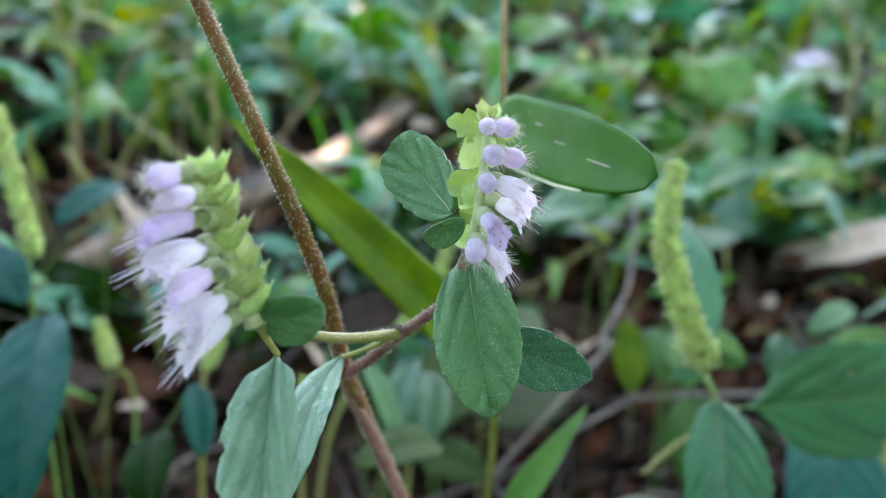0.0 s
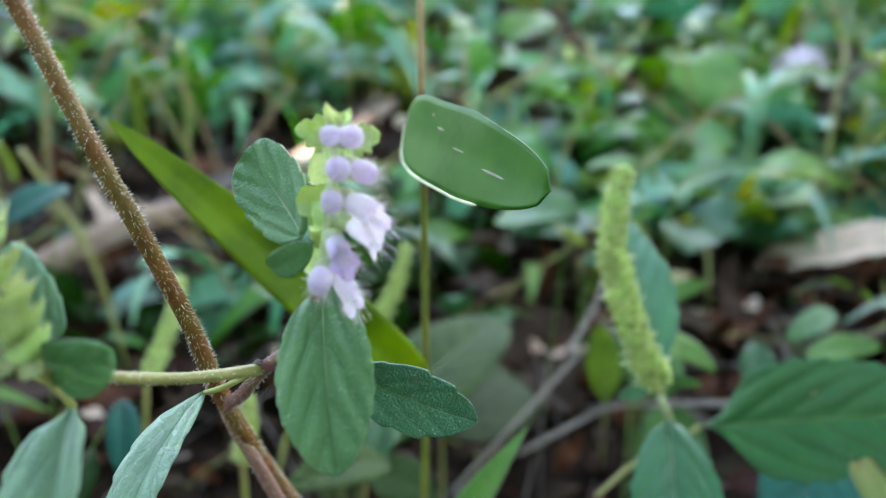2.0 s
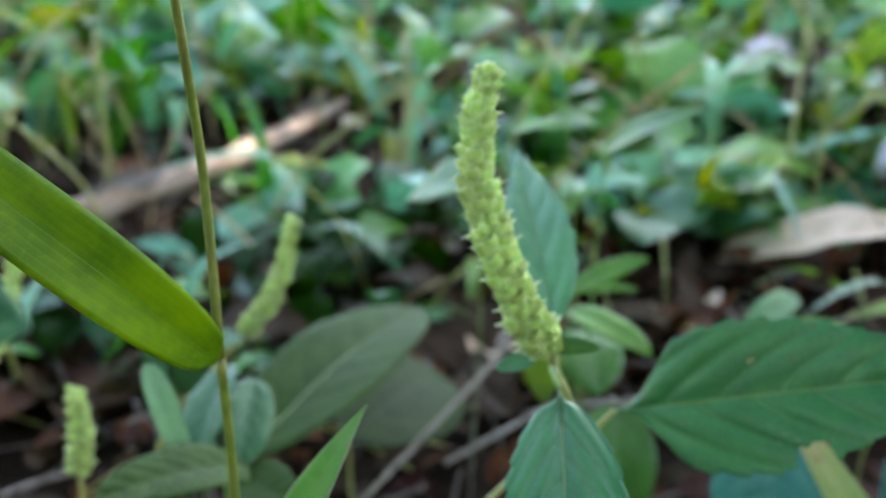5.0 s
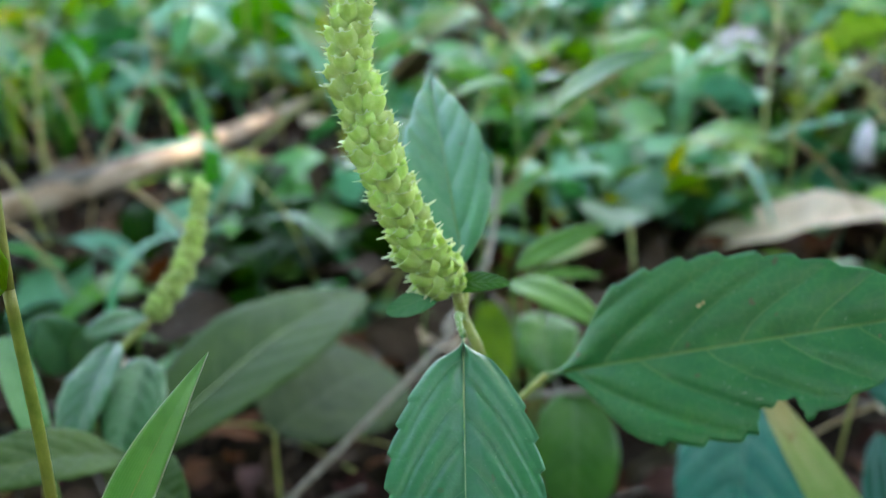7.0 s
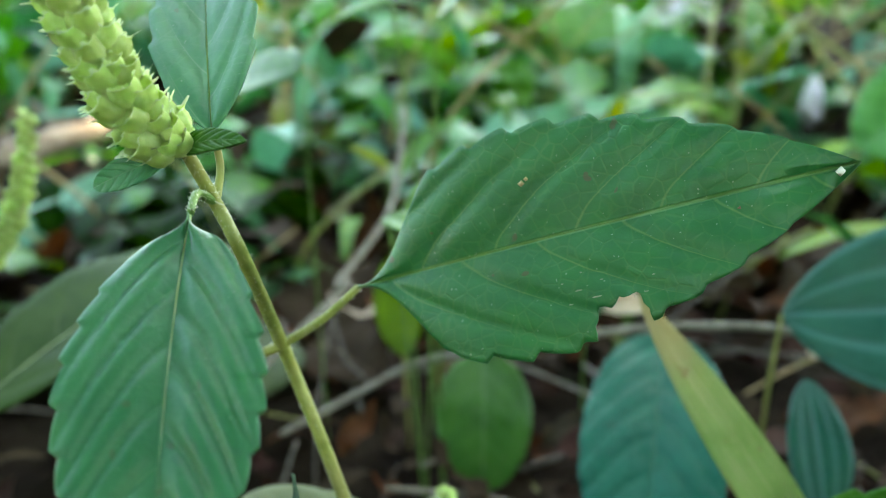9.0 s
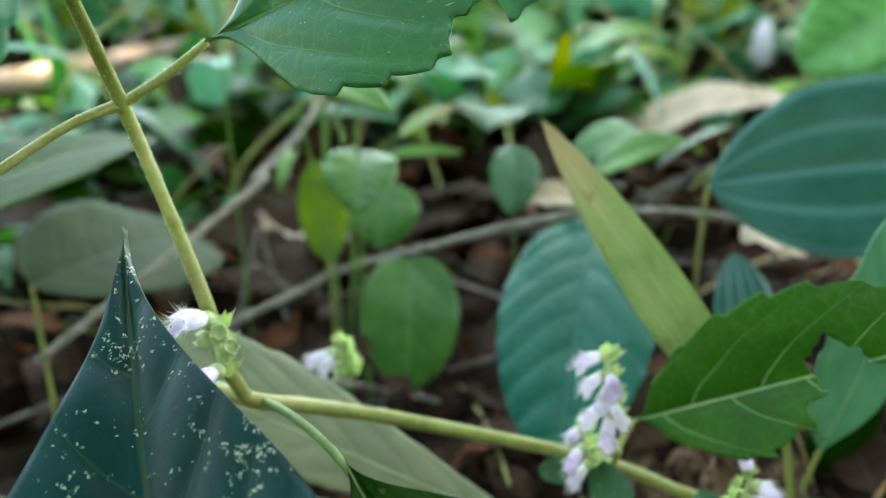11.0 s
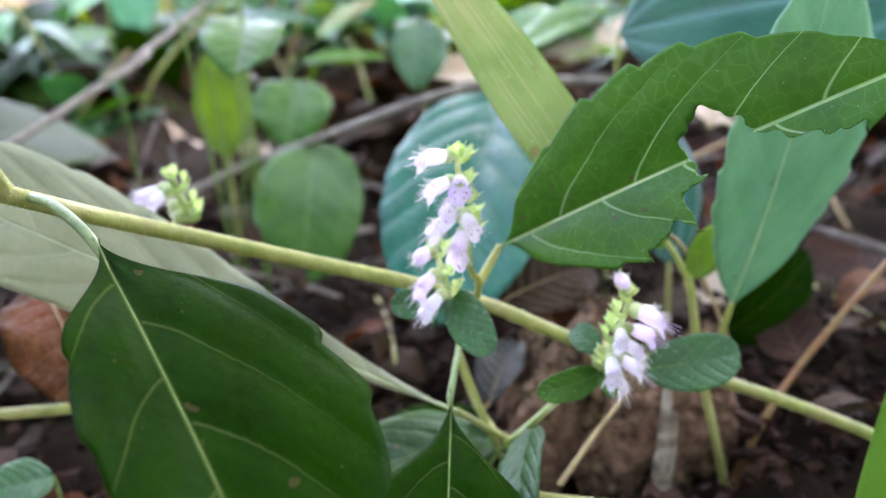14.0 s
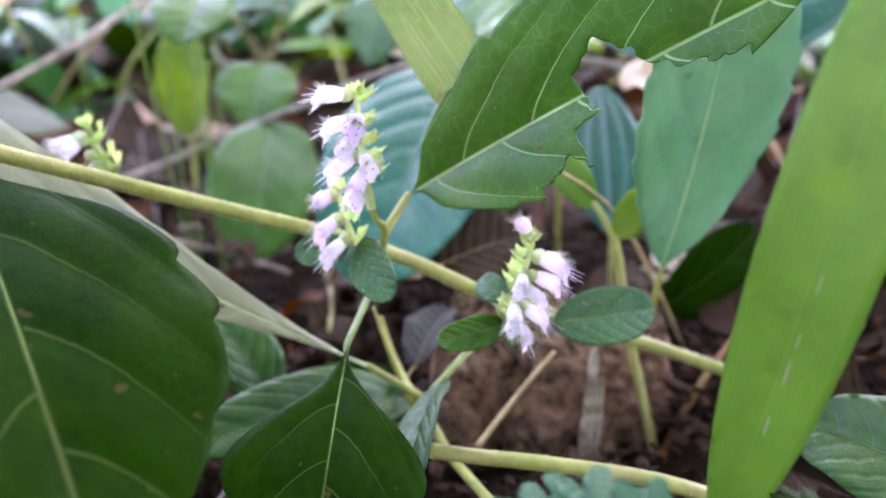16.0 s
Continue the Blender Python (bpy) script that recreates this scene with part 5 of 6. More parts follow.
def build_trailing_stem():
    p = stalk("trailing_herb", "yellow-green trailing stem with flower spikes and toothed leaves", "plant", (0.0781, 0.1958, 0.0573))
    add_stem(p, [(0.0602, 0.2273, 0.0506), (0.0750, 0.2124, 0.0510), (0.0836, 0.2191, 0.0455), (0.0940, 0.2231, 0.0407), (0.1115, 0.2250, 0.0343), (0.1233, 0.2247, 0.0305), (0.1358, 0.2257, 0.0250), (0.1484, 0.2250, 0.0185), (0.1729, 0.2303, 0.0068), (0.1885, 0.2251, 0.0013), (0.2043, 0.2184, -0.0052)],
             [0.0009, 0.00122, 0.00122, 0.0012, 0.00112, 0.00112, 0.00112, 0.0011, 0.0011, 0.0010, 0.0010], M_STEM, "stem", per=8, hairs=1500, hair_len=0.0004)
    add_stem(p, [(0.0776, 0.2126, 0.0503), (0.0830, 0.2039, 0.0512), (0.0882, 0.1963, 0.0494), (0.0915, 0.1904, 0.0459)], [0.0007, 0.0006, 0.0006, 0.00012], M_PETIOLE, "petiole")
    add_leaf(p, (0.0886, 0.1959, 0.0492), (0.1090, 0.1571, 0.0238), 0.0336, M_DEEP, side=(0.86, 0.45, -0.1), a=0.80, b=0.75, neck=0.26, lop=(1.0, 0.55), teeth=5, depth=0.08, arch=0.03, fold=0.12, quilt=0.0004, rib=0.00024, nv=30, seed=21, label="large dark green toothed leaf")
    # front flower spike pair
    o, b = "o", "b"
    flower_spike(p, (0.1306, 0.2183, 0.0350), (0.1296, 0.2185, 0.0513), (-0.85, -0.5, 0.0),
                 [(0.34, [(40, o, 0.6)]), (0.46, [(4, o, 0.4), (60, o, 0.4)]), (0.60, [(30, o, 0.3)]), (0.74, [(0, o, 0.3), (50, o, 0.25)]), (0.93, [(-4, o, 0.15)])],
                 ((105, 0.8), (150, 1.0), (190, 0.7)), 0.95, 12, spread=0.3, reach=0.0008, core=0.0007, bract_size=0.75)
    flower_spike(p, (0.1283, 0.2207, 0.0291), (0.1262, 0.2205, 0.0384), (-0.85, -0.5, 0.0), [(0.20, [(10, o, 0.4)]), (0.52, [(10, o, 0.35)]), (0.84, [(15, b, 0.1)])], ((110, 0.7), (160, 0.8)), 0.95, 13, reach=0.0007, core=0.0006, bract_size=0.75)
    add_stem(p, [(0.1306, 0.2183, 0.0350), (0.1313, 0.2197, 0.0329), (0.1323, 0.2211, 0.0307), (0.1302, 0.2252, 0.0212)], [0.0004, 0.0006], M_STEM, "branch")
    add_leaf(p, (0.1279, 0.2218, 0.0289), (0.1197, 0.2226, 0.0282), 0.0046, M_TEAL, side=(0.1, 0.3, 0.9), a=0.5, b=0.45, teeth=0, arch=0.1, seed=22)
    add_leaf(p, (0.1284, 0.2210, 0.0300), (0.1322, 0.2123, 0.0242), 0.0060, M_TEAL, side=(0.8, -0.1, 0.5), a=0.5, b=0.45, teeth=0, arch=0.08, fold=0.2, rib=0.00015, seed=23)
    # second spike
    flower_spike(p, (0.1477, 0.2127, 0.0203), (0.1513, 0.2117, 0.0322), (0.72, -0.68, -0.1),
                 [(0.06, [(6, o, 0.9)]), (0.20, [(-48, o, 0.45), (22, o, 0.55)]), (0.42, [(-10, o, 0.4)]), (0.54, [(-56, o, 0.35), (40, o, 0.4)]), (0.74, [(14, o, 0.25), (46, o, 0.2)]), (0.92, [(-110, b, -0.5)])],
                 ((-95, 0.8), (-130, 1.0), (-170, 0.7)), 0.84, 14, spread=0.34, reach=0.0008, core=0.0007, bract_size=0.75)
    add_leaf(p, (0.1549, 0.2165, 0.0175), (0.1692, 0.2166, 0.0183), 0.0082, M_TEAL, side=(0.1, 0.35, 1.0), a=0.5, b=0.45, teeth=0, arch=0.08, rib=0.00018, seed=24)
    add_leaf(p, (0.1476, 0.2134, 0.0192), (0.1380, 0.2104, 0.0187), 0.0045, M_LEAF, side=(0.1, 0.3, 0.9), a=0.5, b=0.45, teeth=0, arch=0.1, seed=25)
    add_leaf(p, (0.1479, 0.2146, 0.0220), (0.1448, 0.2182, 0.0241), 0.0040, M_TEAL, side=(0.8, 0.1, 0.5), a=0.5, b=0.45, teeth=0, arch=0.1, seed=26)
    add_leaf(p, (0.1479, 0.2126, 0.0201), (0.1475, 0.2075, 0.0185), 0.0026, M_LEAF, side=(1, 0.1, 0.1), a=0.5, b=0.5, teeth=0, arch=0.1, seed=27)
    add_stem(p, [(0.1477, 0.2136, 0.0197), (0.1433, 0.2166, 0.0147), (0.1390, 0.2223, 0.0069), (0.1370, 0.2252, 0.0032)], [0.0005, 0.0006], M_CALYX2, "branch")
    # bitten leaf
    add_stem(p, [(0.1322, 0.2220, 0.0304), (0.1346, 0.2238, 0.0333), (0.1361, 0.2247, 0.0352)], [0.0007, 0.0005], M_STEM, "petiole")
    add_leaf(p, (0.1358, 0.2246, 0.0349), (0.1765, 0.1904, 0.0637), 0.0270, M_TORN, side=(0.1, 0.25, 1.0), a=1.05, b=1.05, neck=0.12, lop=(1.0, 0.82), teeth=8, depth=0.09, arch=0.03, fold=0.30, quilt=0.00018, rib=0.0003, nv=44, nu=150,
             bites=((0.64, 0.72, 0.135, 0.72), (0.59, -0.04, 0.065, 0.32), (0.468, 1.02, 0.07, 0.34), (0.766, 0.95, 0.09, 0.45)), seed=28, label="green leaf torn and eaten through", rib_mat=M_CALYX2, gap=(0.52, 0.66), side_curl=0.10)
    # leaf that hangs to the soil and its stalk
    add_stem(p, [(0.1300, 0.2262, 0.0209), (0.1276, 0.2165, 0.0197), (0.1263, 0.2110, 0.0192), (0.1259, 0.2085, 0.0187)], [0.0005, 0.0005, 0.0005, 0.00012], M_PETIOLE, "petiole")
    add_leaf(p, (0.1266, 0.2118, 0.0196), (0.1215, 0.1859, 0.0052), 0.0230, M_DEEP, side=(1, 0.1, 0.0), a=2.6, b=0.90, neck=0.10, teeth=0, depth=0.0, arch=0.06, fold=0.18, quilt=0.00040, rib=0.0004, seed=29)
    add_stem(p, [(0.1301, 0.2271, 0.0177), (0.1319, 0.2272, 0.0109), (0.1357, 0.2266, -0.0008)], [0.00018, 0.0005], M_STEM, "branch")
    # pale underside
    add_stem(p, [(0.1369, 0.2255, 0.0028), (0.1330, 0.2251, 0.0060), (0.1285, 0.2246, 0.0096)], [0.0007, 0.0005], M_STEM, "petiole")
    add_leaf(p, (0.1292, 0.2246, 0.0091), (0.0502, 0.2346, 0.0519), 0.0212, M_UNDER, side=(-0.05, 0.35, 1.0), lop=(0.84, 1.0), a=1.75, b=0.6, teeth=9, depth=0.05, arch=0.02, fold=-0.08, quilt=0.00036, rib=0.0005, seed=30, label="pale underside of an upturned leaf", rib_mat=M_CALYX2)
    flower_spike(p, (0.0898, 0.2498, 0.0360), (0.0879, 0.2457, 0.0449), (-0.9, -0.3, 0.0), [(0.1, [(0, "c", 0.2)]), (0.35, [(0, "c", 0.2)]), (0.7, [(-5, o, 0.2), (25, o, 0.2)])], ((60, 0.5), (120, 0.6), (170, 0.5)), 1.0, 15)


def build_spotted():
    p = stalk("spotted_leaf_plant", "dark green leaf speckled with white damage", "plant", (0.0761, 0.1489, 0.0421))
    add_leaf(p, (0.0755, 0.1522, 0.0444), (0.0668, 0.1938, 0.0822), 0.0380, M_DARK, side=(0.95, -0.2, 0.1), a=0.5, b=1.95, teeth=0, depth=0.0, arch=0.03, fold=0.30, quilt=0.0006, nu=70, nv=24, count=9, rib=0.00016, rib_mat=M_GREY, seed=31)
    add_stem(p, [(0.0761, 0.1489, 0.0421), (0.0757, 0.1509, 0.0429), (0.0755, 0.1522, 0.0444)], 0.0006, M_STEM, "petiole")


def single_leaf(name, label, category, base, tip, width, mat, foot, **kw):
    p = stalk(name, label, category, foot)
    rad = kw.pop("stem_r", 0.0007)
    smat = kw.pop("stem_mat", M_STEM)
    b, f = Vector(base), Vector(foot)
    mid = b.lerp(f, 0.5) + Vector((0, 0, 0.25)) * (b - f).length * 0.5
    add_stem(p, [f, mid, b], [rad, rad * 0.7], smat, "stem")
    add_leaf(p, base, tip, width, mat, **kw)
    return p


def foot(q, dx=0.0, dy=0.0):
    x, y = q[0] + dx, q[1] + dy
    return (x, y, ground_z(x, y) - 0.002)


def build_back_leaves():
    q = (0.1786, 0.2408, 0.0157)
    single_leaf("broad_leaf_plant", "upright teal-green leaf on a slender stalk", "plant", q, (0.1852, 0.2279, 0.0719), 0.0262, M_HAZE, foot(q, 0.0, 0.01), side=(0.9, 0.1, 0.35), a=0.9, b=0.75, teeth=8, depth=0.07, arch=0.03, quilt=0.00036, rib=0.0004, rib_mat=M_CALYX2, seed=41)
    q = (0.1784, 0.2701, 0.0129)
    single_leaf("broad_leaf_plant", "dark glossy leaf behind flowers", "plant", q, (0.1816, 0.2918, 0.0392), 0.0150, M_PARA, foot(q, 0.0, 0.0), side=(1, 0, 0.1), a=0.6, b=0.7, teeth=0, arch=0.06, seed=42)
    q = (0.1863, 0.2621, -0.0006)
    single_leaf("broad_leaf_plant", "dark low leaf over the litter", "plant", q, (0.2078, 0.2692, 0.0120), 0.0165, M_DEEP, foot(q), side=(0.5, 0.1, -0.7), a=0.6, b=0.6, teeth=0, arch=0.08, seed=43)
    q = (0.1554, 0.3214, 0.0406)
    single_leaf("glossy_leaf_plant", "broad glossy green leaf hanging over litter", "plant", q, (0.1299, 0.2553, 0.0104), 0.0360, M_GLOSS, foot(q, 0, 0.01), side=(1, 0.0, 0.05), a=0.55, b=0.5, teeth=9, depth=0.03, quilt=0.0009, arch=0.06, fold=0.16, nv=20, seed=44)
    q = (0.1745, 0.2926, 0.0564)
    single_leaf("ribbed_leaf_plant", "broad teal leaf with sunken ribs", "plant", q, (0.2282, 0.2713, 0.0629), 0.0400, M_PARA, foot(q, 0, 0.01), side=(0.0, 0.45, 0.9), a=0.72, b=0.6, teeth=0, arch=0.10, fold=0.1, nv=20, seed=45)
    q = (0.1496, 0.2209, 0.0418)
    single_leaf("bamboo_grass_dry", "yellowing grass blade with brown flecks", "grass", q, (0.1257, 0.2473, 0.0820), 0.0098, M_YELLOW, foot(q, 0.045, 0.045), stem_r=0.0004, stem_mat=M_TAN, normal=(-0.4, -0.7, 0.5), a=0.3, b=0.75, teeth=0, arch=0.04, fold=0.12, nu=40, nv=8, seed=46)
    q = (0.1029, 0.3165, -0.0016)
    single_leaf("round_leaf_plant", "oval green leaf among litter", "plant", (0.1080, 0.3494, 0.0260), q, 0.0280, M_LEAF, foot((0.108, 0.352, 0)), side=(1, 0, 0), a=0.5, b=0.5, teeth=0, arch=0.06, fold=0.1, seed=47)
    q = (0.0837, 0.3610, 0.0214)
    single_leaf("narrow_leaf_plant", "upright yellow-green leaf in dead litter", "plant", q, (0.0816, 0.3755, 0.0500), 0.0150, M_BLADE, foot(q), side=(1, 0, 0.1), a=0.6, b=0.6, teeth=0, arch=0.06, fold=0.2, seed=48)
    q = (0.1597, 0.1695, 0.0140)
    single_leaf("wide_grass", "wide bright green grass blade leaning close by", "grass", q, (0.1731, 0.1654, 0.0747), 0.0098, M_BLADE2, foot(q, 0.004, 0.01), normal=(-0.3, -0.8, 0.45), a=0.6, b=0.6, teeth=0, arch=0.03, fold=0.1, nu=50, nv=10, seed=49, scars=((0.2, 0.1, 0.0022, 0.0002), (0.28, 0.12, 0.0028, 0.00022), (0.34, 0.12, 0.0015, 0.00016), (0.42, 0.14, 0.002, 0.00016)))
    # big dull leaf lying across the litter, and a dark one under it
    q = (-0.0101, 0.2709, 0.0547)
    single_leaf("low_leaf_plant", "dull grey-green leaf resting over litter", "plant", q, (0.0376, 0.3521, 0.0640), 0.036, M_GREY, foot(q, -0.005, 0.0), normal=(-0.35, -0.75, 0.55), a=0.6, b=0.65, teeth=9, depth=0.04, arch=0.06, fold=0.12, quilt=0.00036, rib=0.0004, seed=50, rib_mat=M_CALYX2)
    q = (0.0140, 0.3093, 0.0375)
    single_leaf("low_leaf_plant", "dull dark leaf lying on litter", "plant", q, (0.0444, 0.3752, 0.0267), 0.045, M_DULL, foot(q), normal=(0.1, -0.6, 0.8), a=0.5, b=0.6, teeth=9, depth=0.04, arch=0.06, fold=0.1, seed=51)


def build_far_spikes():
    q = stalk("seeding_herb_small", "small herb with a pale green seed spike", "plant", foot((-0.05, 0.285)), "small seeding herbs")
    add_stem(q, [foot((-0.05, 0.285)), (-0.0394, 0.2894, 0.0480), (-0.0154, 0.3060, 0.0756)], [0.001, 0.0008], M_STEM)
    seed_spike(q, [(-0.0154, 0.3060, 0.0756), (-0.004, 0.305, 0.092), (0.0021, 0.3035, 0.1125)], 0.0035, 14, 5, 0.95, 6)
    add_leaf(q, (-0.030, 0.296, 0.058), (-0.0259, 0.2939, 0.0797), 0.012, M_TEAL, normal=(0, -0.6, 0.8), a=0.5, b=0.5, teeth=0, arch=0.1, seed=61)
    q = stalk("seeding_herb_small", "small herb with a pale green seed spike", "plant", foot((-0.085, 0.262)), "small seeding herbs")
    add_stem(q, [foot((-0.085, 0.262)), (-0.080, 0.264, 0.05), (-0.0771, 0.2664, 0.0819)], [0.001, 0.0008], M_STEM)
    seed_spike(q, [(-0.0771, 0.2664, 0.0819), (-0.0710, 0.275, 0.096), (-0.0672, 0.2799, 0.1110)], 0.0032, 13, 5, 0.9, 7)
    q = stalk("seeding_herb_small", "small herb with a pale green seed spike", "plant", foot((-0.045, 0.245)), "small seeding herbs")
    add_stem(q, [foot((-0.045, 0.245)), (-0.044, 0.243, 0.04), (-0.0435, 0.2420, 0.0690)], [0.001, 0.0008], M_STEM)
    seed_spike(q, [(-0.0435, 0.2420, 0.0690), (-0.041, 0.240, 0.080), (-0.0395, 0.2370, 0.0935)], 0.0032, 10, 5, 0.9, 8)


def build_wood():
    p = stalk("fallen_branch", "peeled fallen branch lying among herbs", "branch", (-0.13, 0.5533, 0.0488))
    add_stem(p, LOG, [0.0085, 0.008, 0.0075, 0.007, 0.006], M_BARK, "branch", sides=12, per=10)
    for k, (x, y, z, an, L) in enumerate(((-0.16, 0.53, 0.050, 0.6, 0.05), (-0.10, 0.625, 0.056, 2.4, 0.03), (-0.062, 0.765, 0.055, 0.9, 0.04))):
        add_stem(p, [(x, y, z - 0.004), (x + 0.4 * L * math.cos(an), y + 0.4 * L * math.sin(an), z + 0.006), (x + L * math.cos(an), y + L * math.sin(an), z + 0.008 + 0.2 * L)], [0.003, 0.0014], M_TWIG, "side_twig")
    for k, (t, L) in enumerate(((0.42, 0.05), (0.55, 0.07), (0.75, 0.06))):
        V, F, U = leaf_arrays(L, 0.011, 16, 6, 0.3, 0.4, side_curl=0.6, wave=0.12, thick=0.0006, seed=k)
        f = t * (len(LOG) - 1)
        n = int(f)
        c = LOG[n].lerp(LOG[n + 1], f - n) + Vector((0, 0, 0.0075))
        ob = part("bark_strip", smooth_mesh("bark_strip", V, F, U, [M_TWIG]), None, "loose strip of grey bark")
        ob.matrix_world = aim(c, LOG[n + 1] - LOG[n], (0.3, -0.6, 1))
        ob.parent = p
        ob.matrix_parent_inverse = Matrix.Translation(-p.location)
    p = stalk("dry_vine", "thin grey woody vine on the litter", "vine", (0.1085, 0.3473, 0.0274))
    add_stem(p, [(0.0453, 0.3412, 0.0076), (0.0731, 0.3579, 0.0134), (0.0869, 0.3604, 0.0187), (0.1085, 0.3473, 0.0274), (0.1482, 0.3203, 0.0431), (0.1886, 0.3175, 0.0407), (0.2083, 0.3063, 0.0331)], 0.0011, M_VINE, "stem")
    p = stalk("dry_stalk", "dry grey-brown stalk slanting through herbs", "stalk", (0.02, 0.27, 0.0))
    add_stem(p, [(0.0186, 0.2914, 0.0256), (0.0658, 0.3418, 0.0510), (0.0651, 0.3478, 0.0516), (0.0802, 0.3742, 0.0628), (0.0859, 0.3909, 0.0762), (0.0895, 0.4117, 0.0926)], 0.0010, M_VINE, "stem")
    p = stalk("dead_leaf", "curled beige dead leaf", "leaf", (0.220, 0.545, 0.012))
    add_leaf(p, (0.205, 0.548, 0.006), (0.303, 0.518, 0.036), 0.036, M_DEAD, normal=(-0.1, -0.25, 1.0), a=0.6, b=0.5, teeth=0, arch=0.05, fold=0.35, wave=0.06, rib=0.0009, rib_mat=M_TAN, seed=71)
    p = stalk('dead_leaf', 'pale curled scrap of dead leaf', 'leaf', (0.1406, 0.3366, 0.0438))
    add_leaf(p, (0.1559, 0.3408, 0.0409), (0.1386, 0.3377, 0.0439), 0.0075, M_DEAD, normal=(0.1, -0.8, 0.6), a=0.5, b=0.4, teeth=0, arch=0.15, fold=0.6, wave=0.2, seed=72)
    p = stalk('dead_leaf', 'beige scrap of dead leaf caught on vine', 'leaf', (0.2070, 0.3100, 0.0345))
    add_leaf(p, (0.2085, 0.3080, 0.0325), (0.1925, 0.3130, 0.0385), 0.0110, M_DEAD, normal=(0.1, -0.8, 0.6), a=0.4, b=0.4, teeth=5, depth=0.2, arch=0.12, fold=0.3, wave=0.25, seed=73)
    p = stalk("wild_flower", "small white wild flower on a curved stalk", "flower", (0.40, 0.63, 0.02))
    add_stem(p, [(0.42, 0.64, 0.0), (0.41, 0.63, 0.06), (0.37, 0.62, 0.075), (0.335, 0.61, 0.065)], 0.0012, M_TAN, "stem")
    seat("flower", flower_mesh("flower", 0.020, 0.0055, 0.4, 40, M_PETAL2), p, Matrix.Translation(-Vector((0.40, 0.63, 0.02))) @ aim((0.333, 0.61, 0.066), (-0.25, -0.2, -1)))


def leafy(name, label, category, at, leaves, group="", stem_r=0.00034, stem_mat=None):
    """A low plant: each leaf (base, tip, width, material, normal, teeth) has its own petiole from the foot."""
    f = foot(at)
    p = stalk(name, label, category, f, group)
    for i, (b, t, w, mat, nrm, teeth) in enumerate(leaves):
        B = Vector(b)
        F = Vector(f)
        add_stem(p, [F, F.lerp(B, 0.55) + Vector((0, 0, 0.18 * (B - F).length)), B], [stem_r, stem_r * 0.7], stem_mat or M_RIB, "stem")
        narrow = w < 0.22 * (Vector(t) - B).length
        add_leaf(p, b, t, w, mat, normal=nrm, a=0.45 if narrow else 0.55, b=0.8 if narrow else 0.65, teeth=teeth, depth=0.07, arch=0.07, fold=0.18, wave=0.04, quilt=0.00000 if narrow else 0.0006, nv=10, seed=int(w * 1e5) + i)
    return p


UP = (0.0, -0.62, 0.78)
UPL = (-0.35, -0.6, 0.7)
UPR = (0.35, -0.6, 0.7)
FACE = (0.0, -0.92, 0.38)


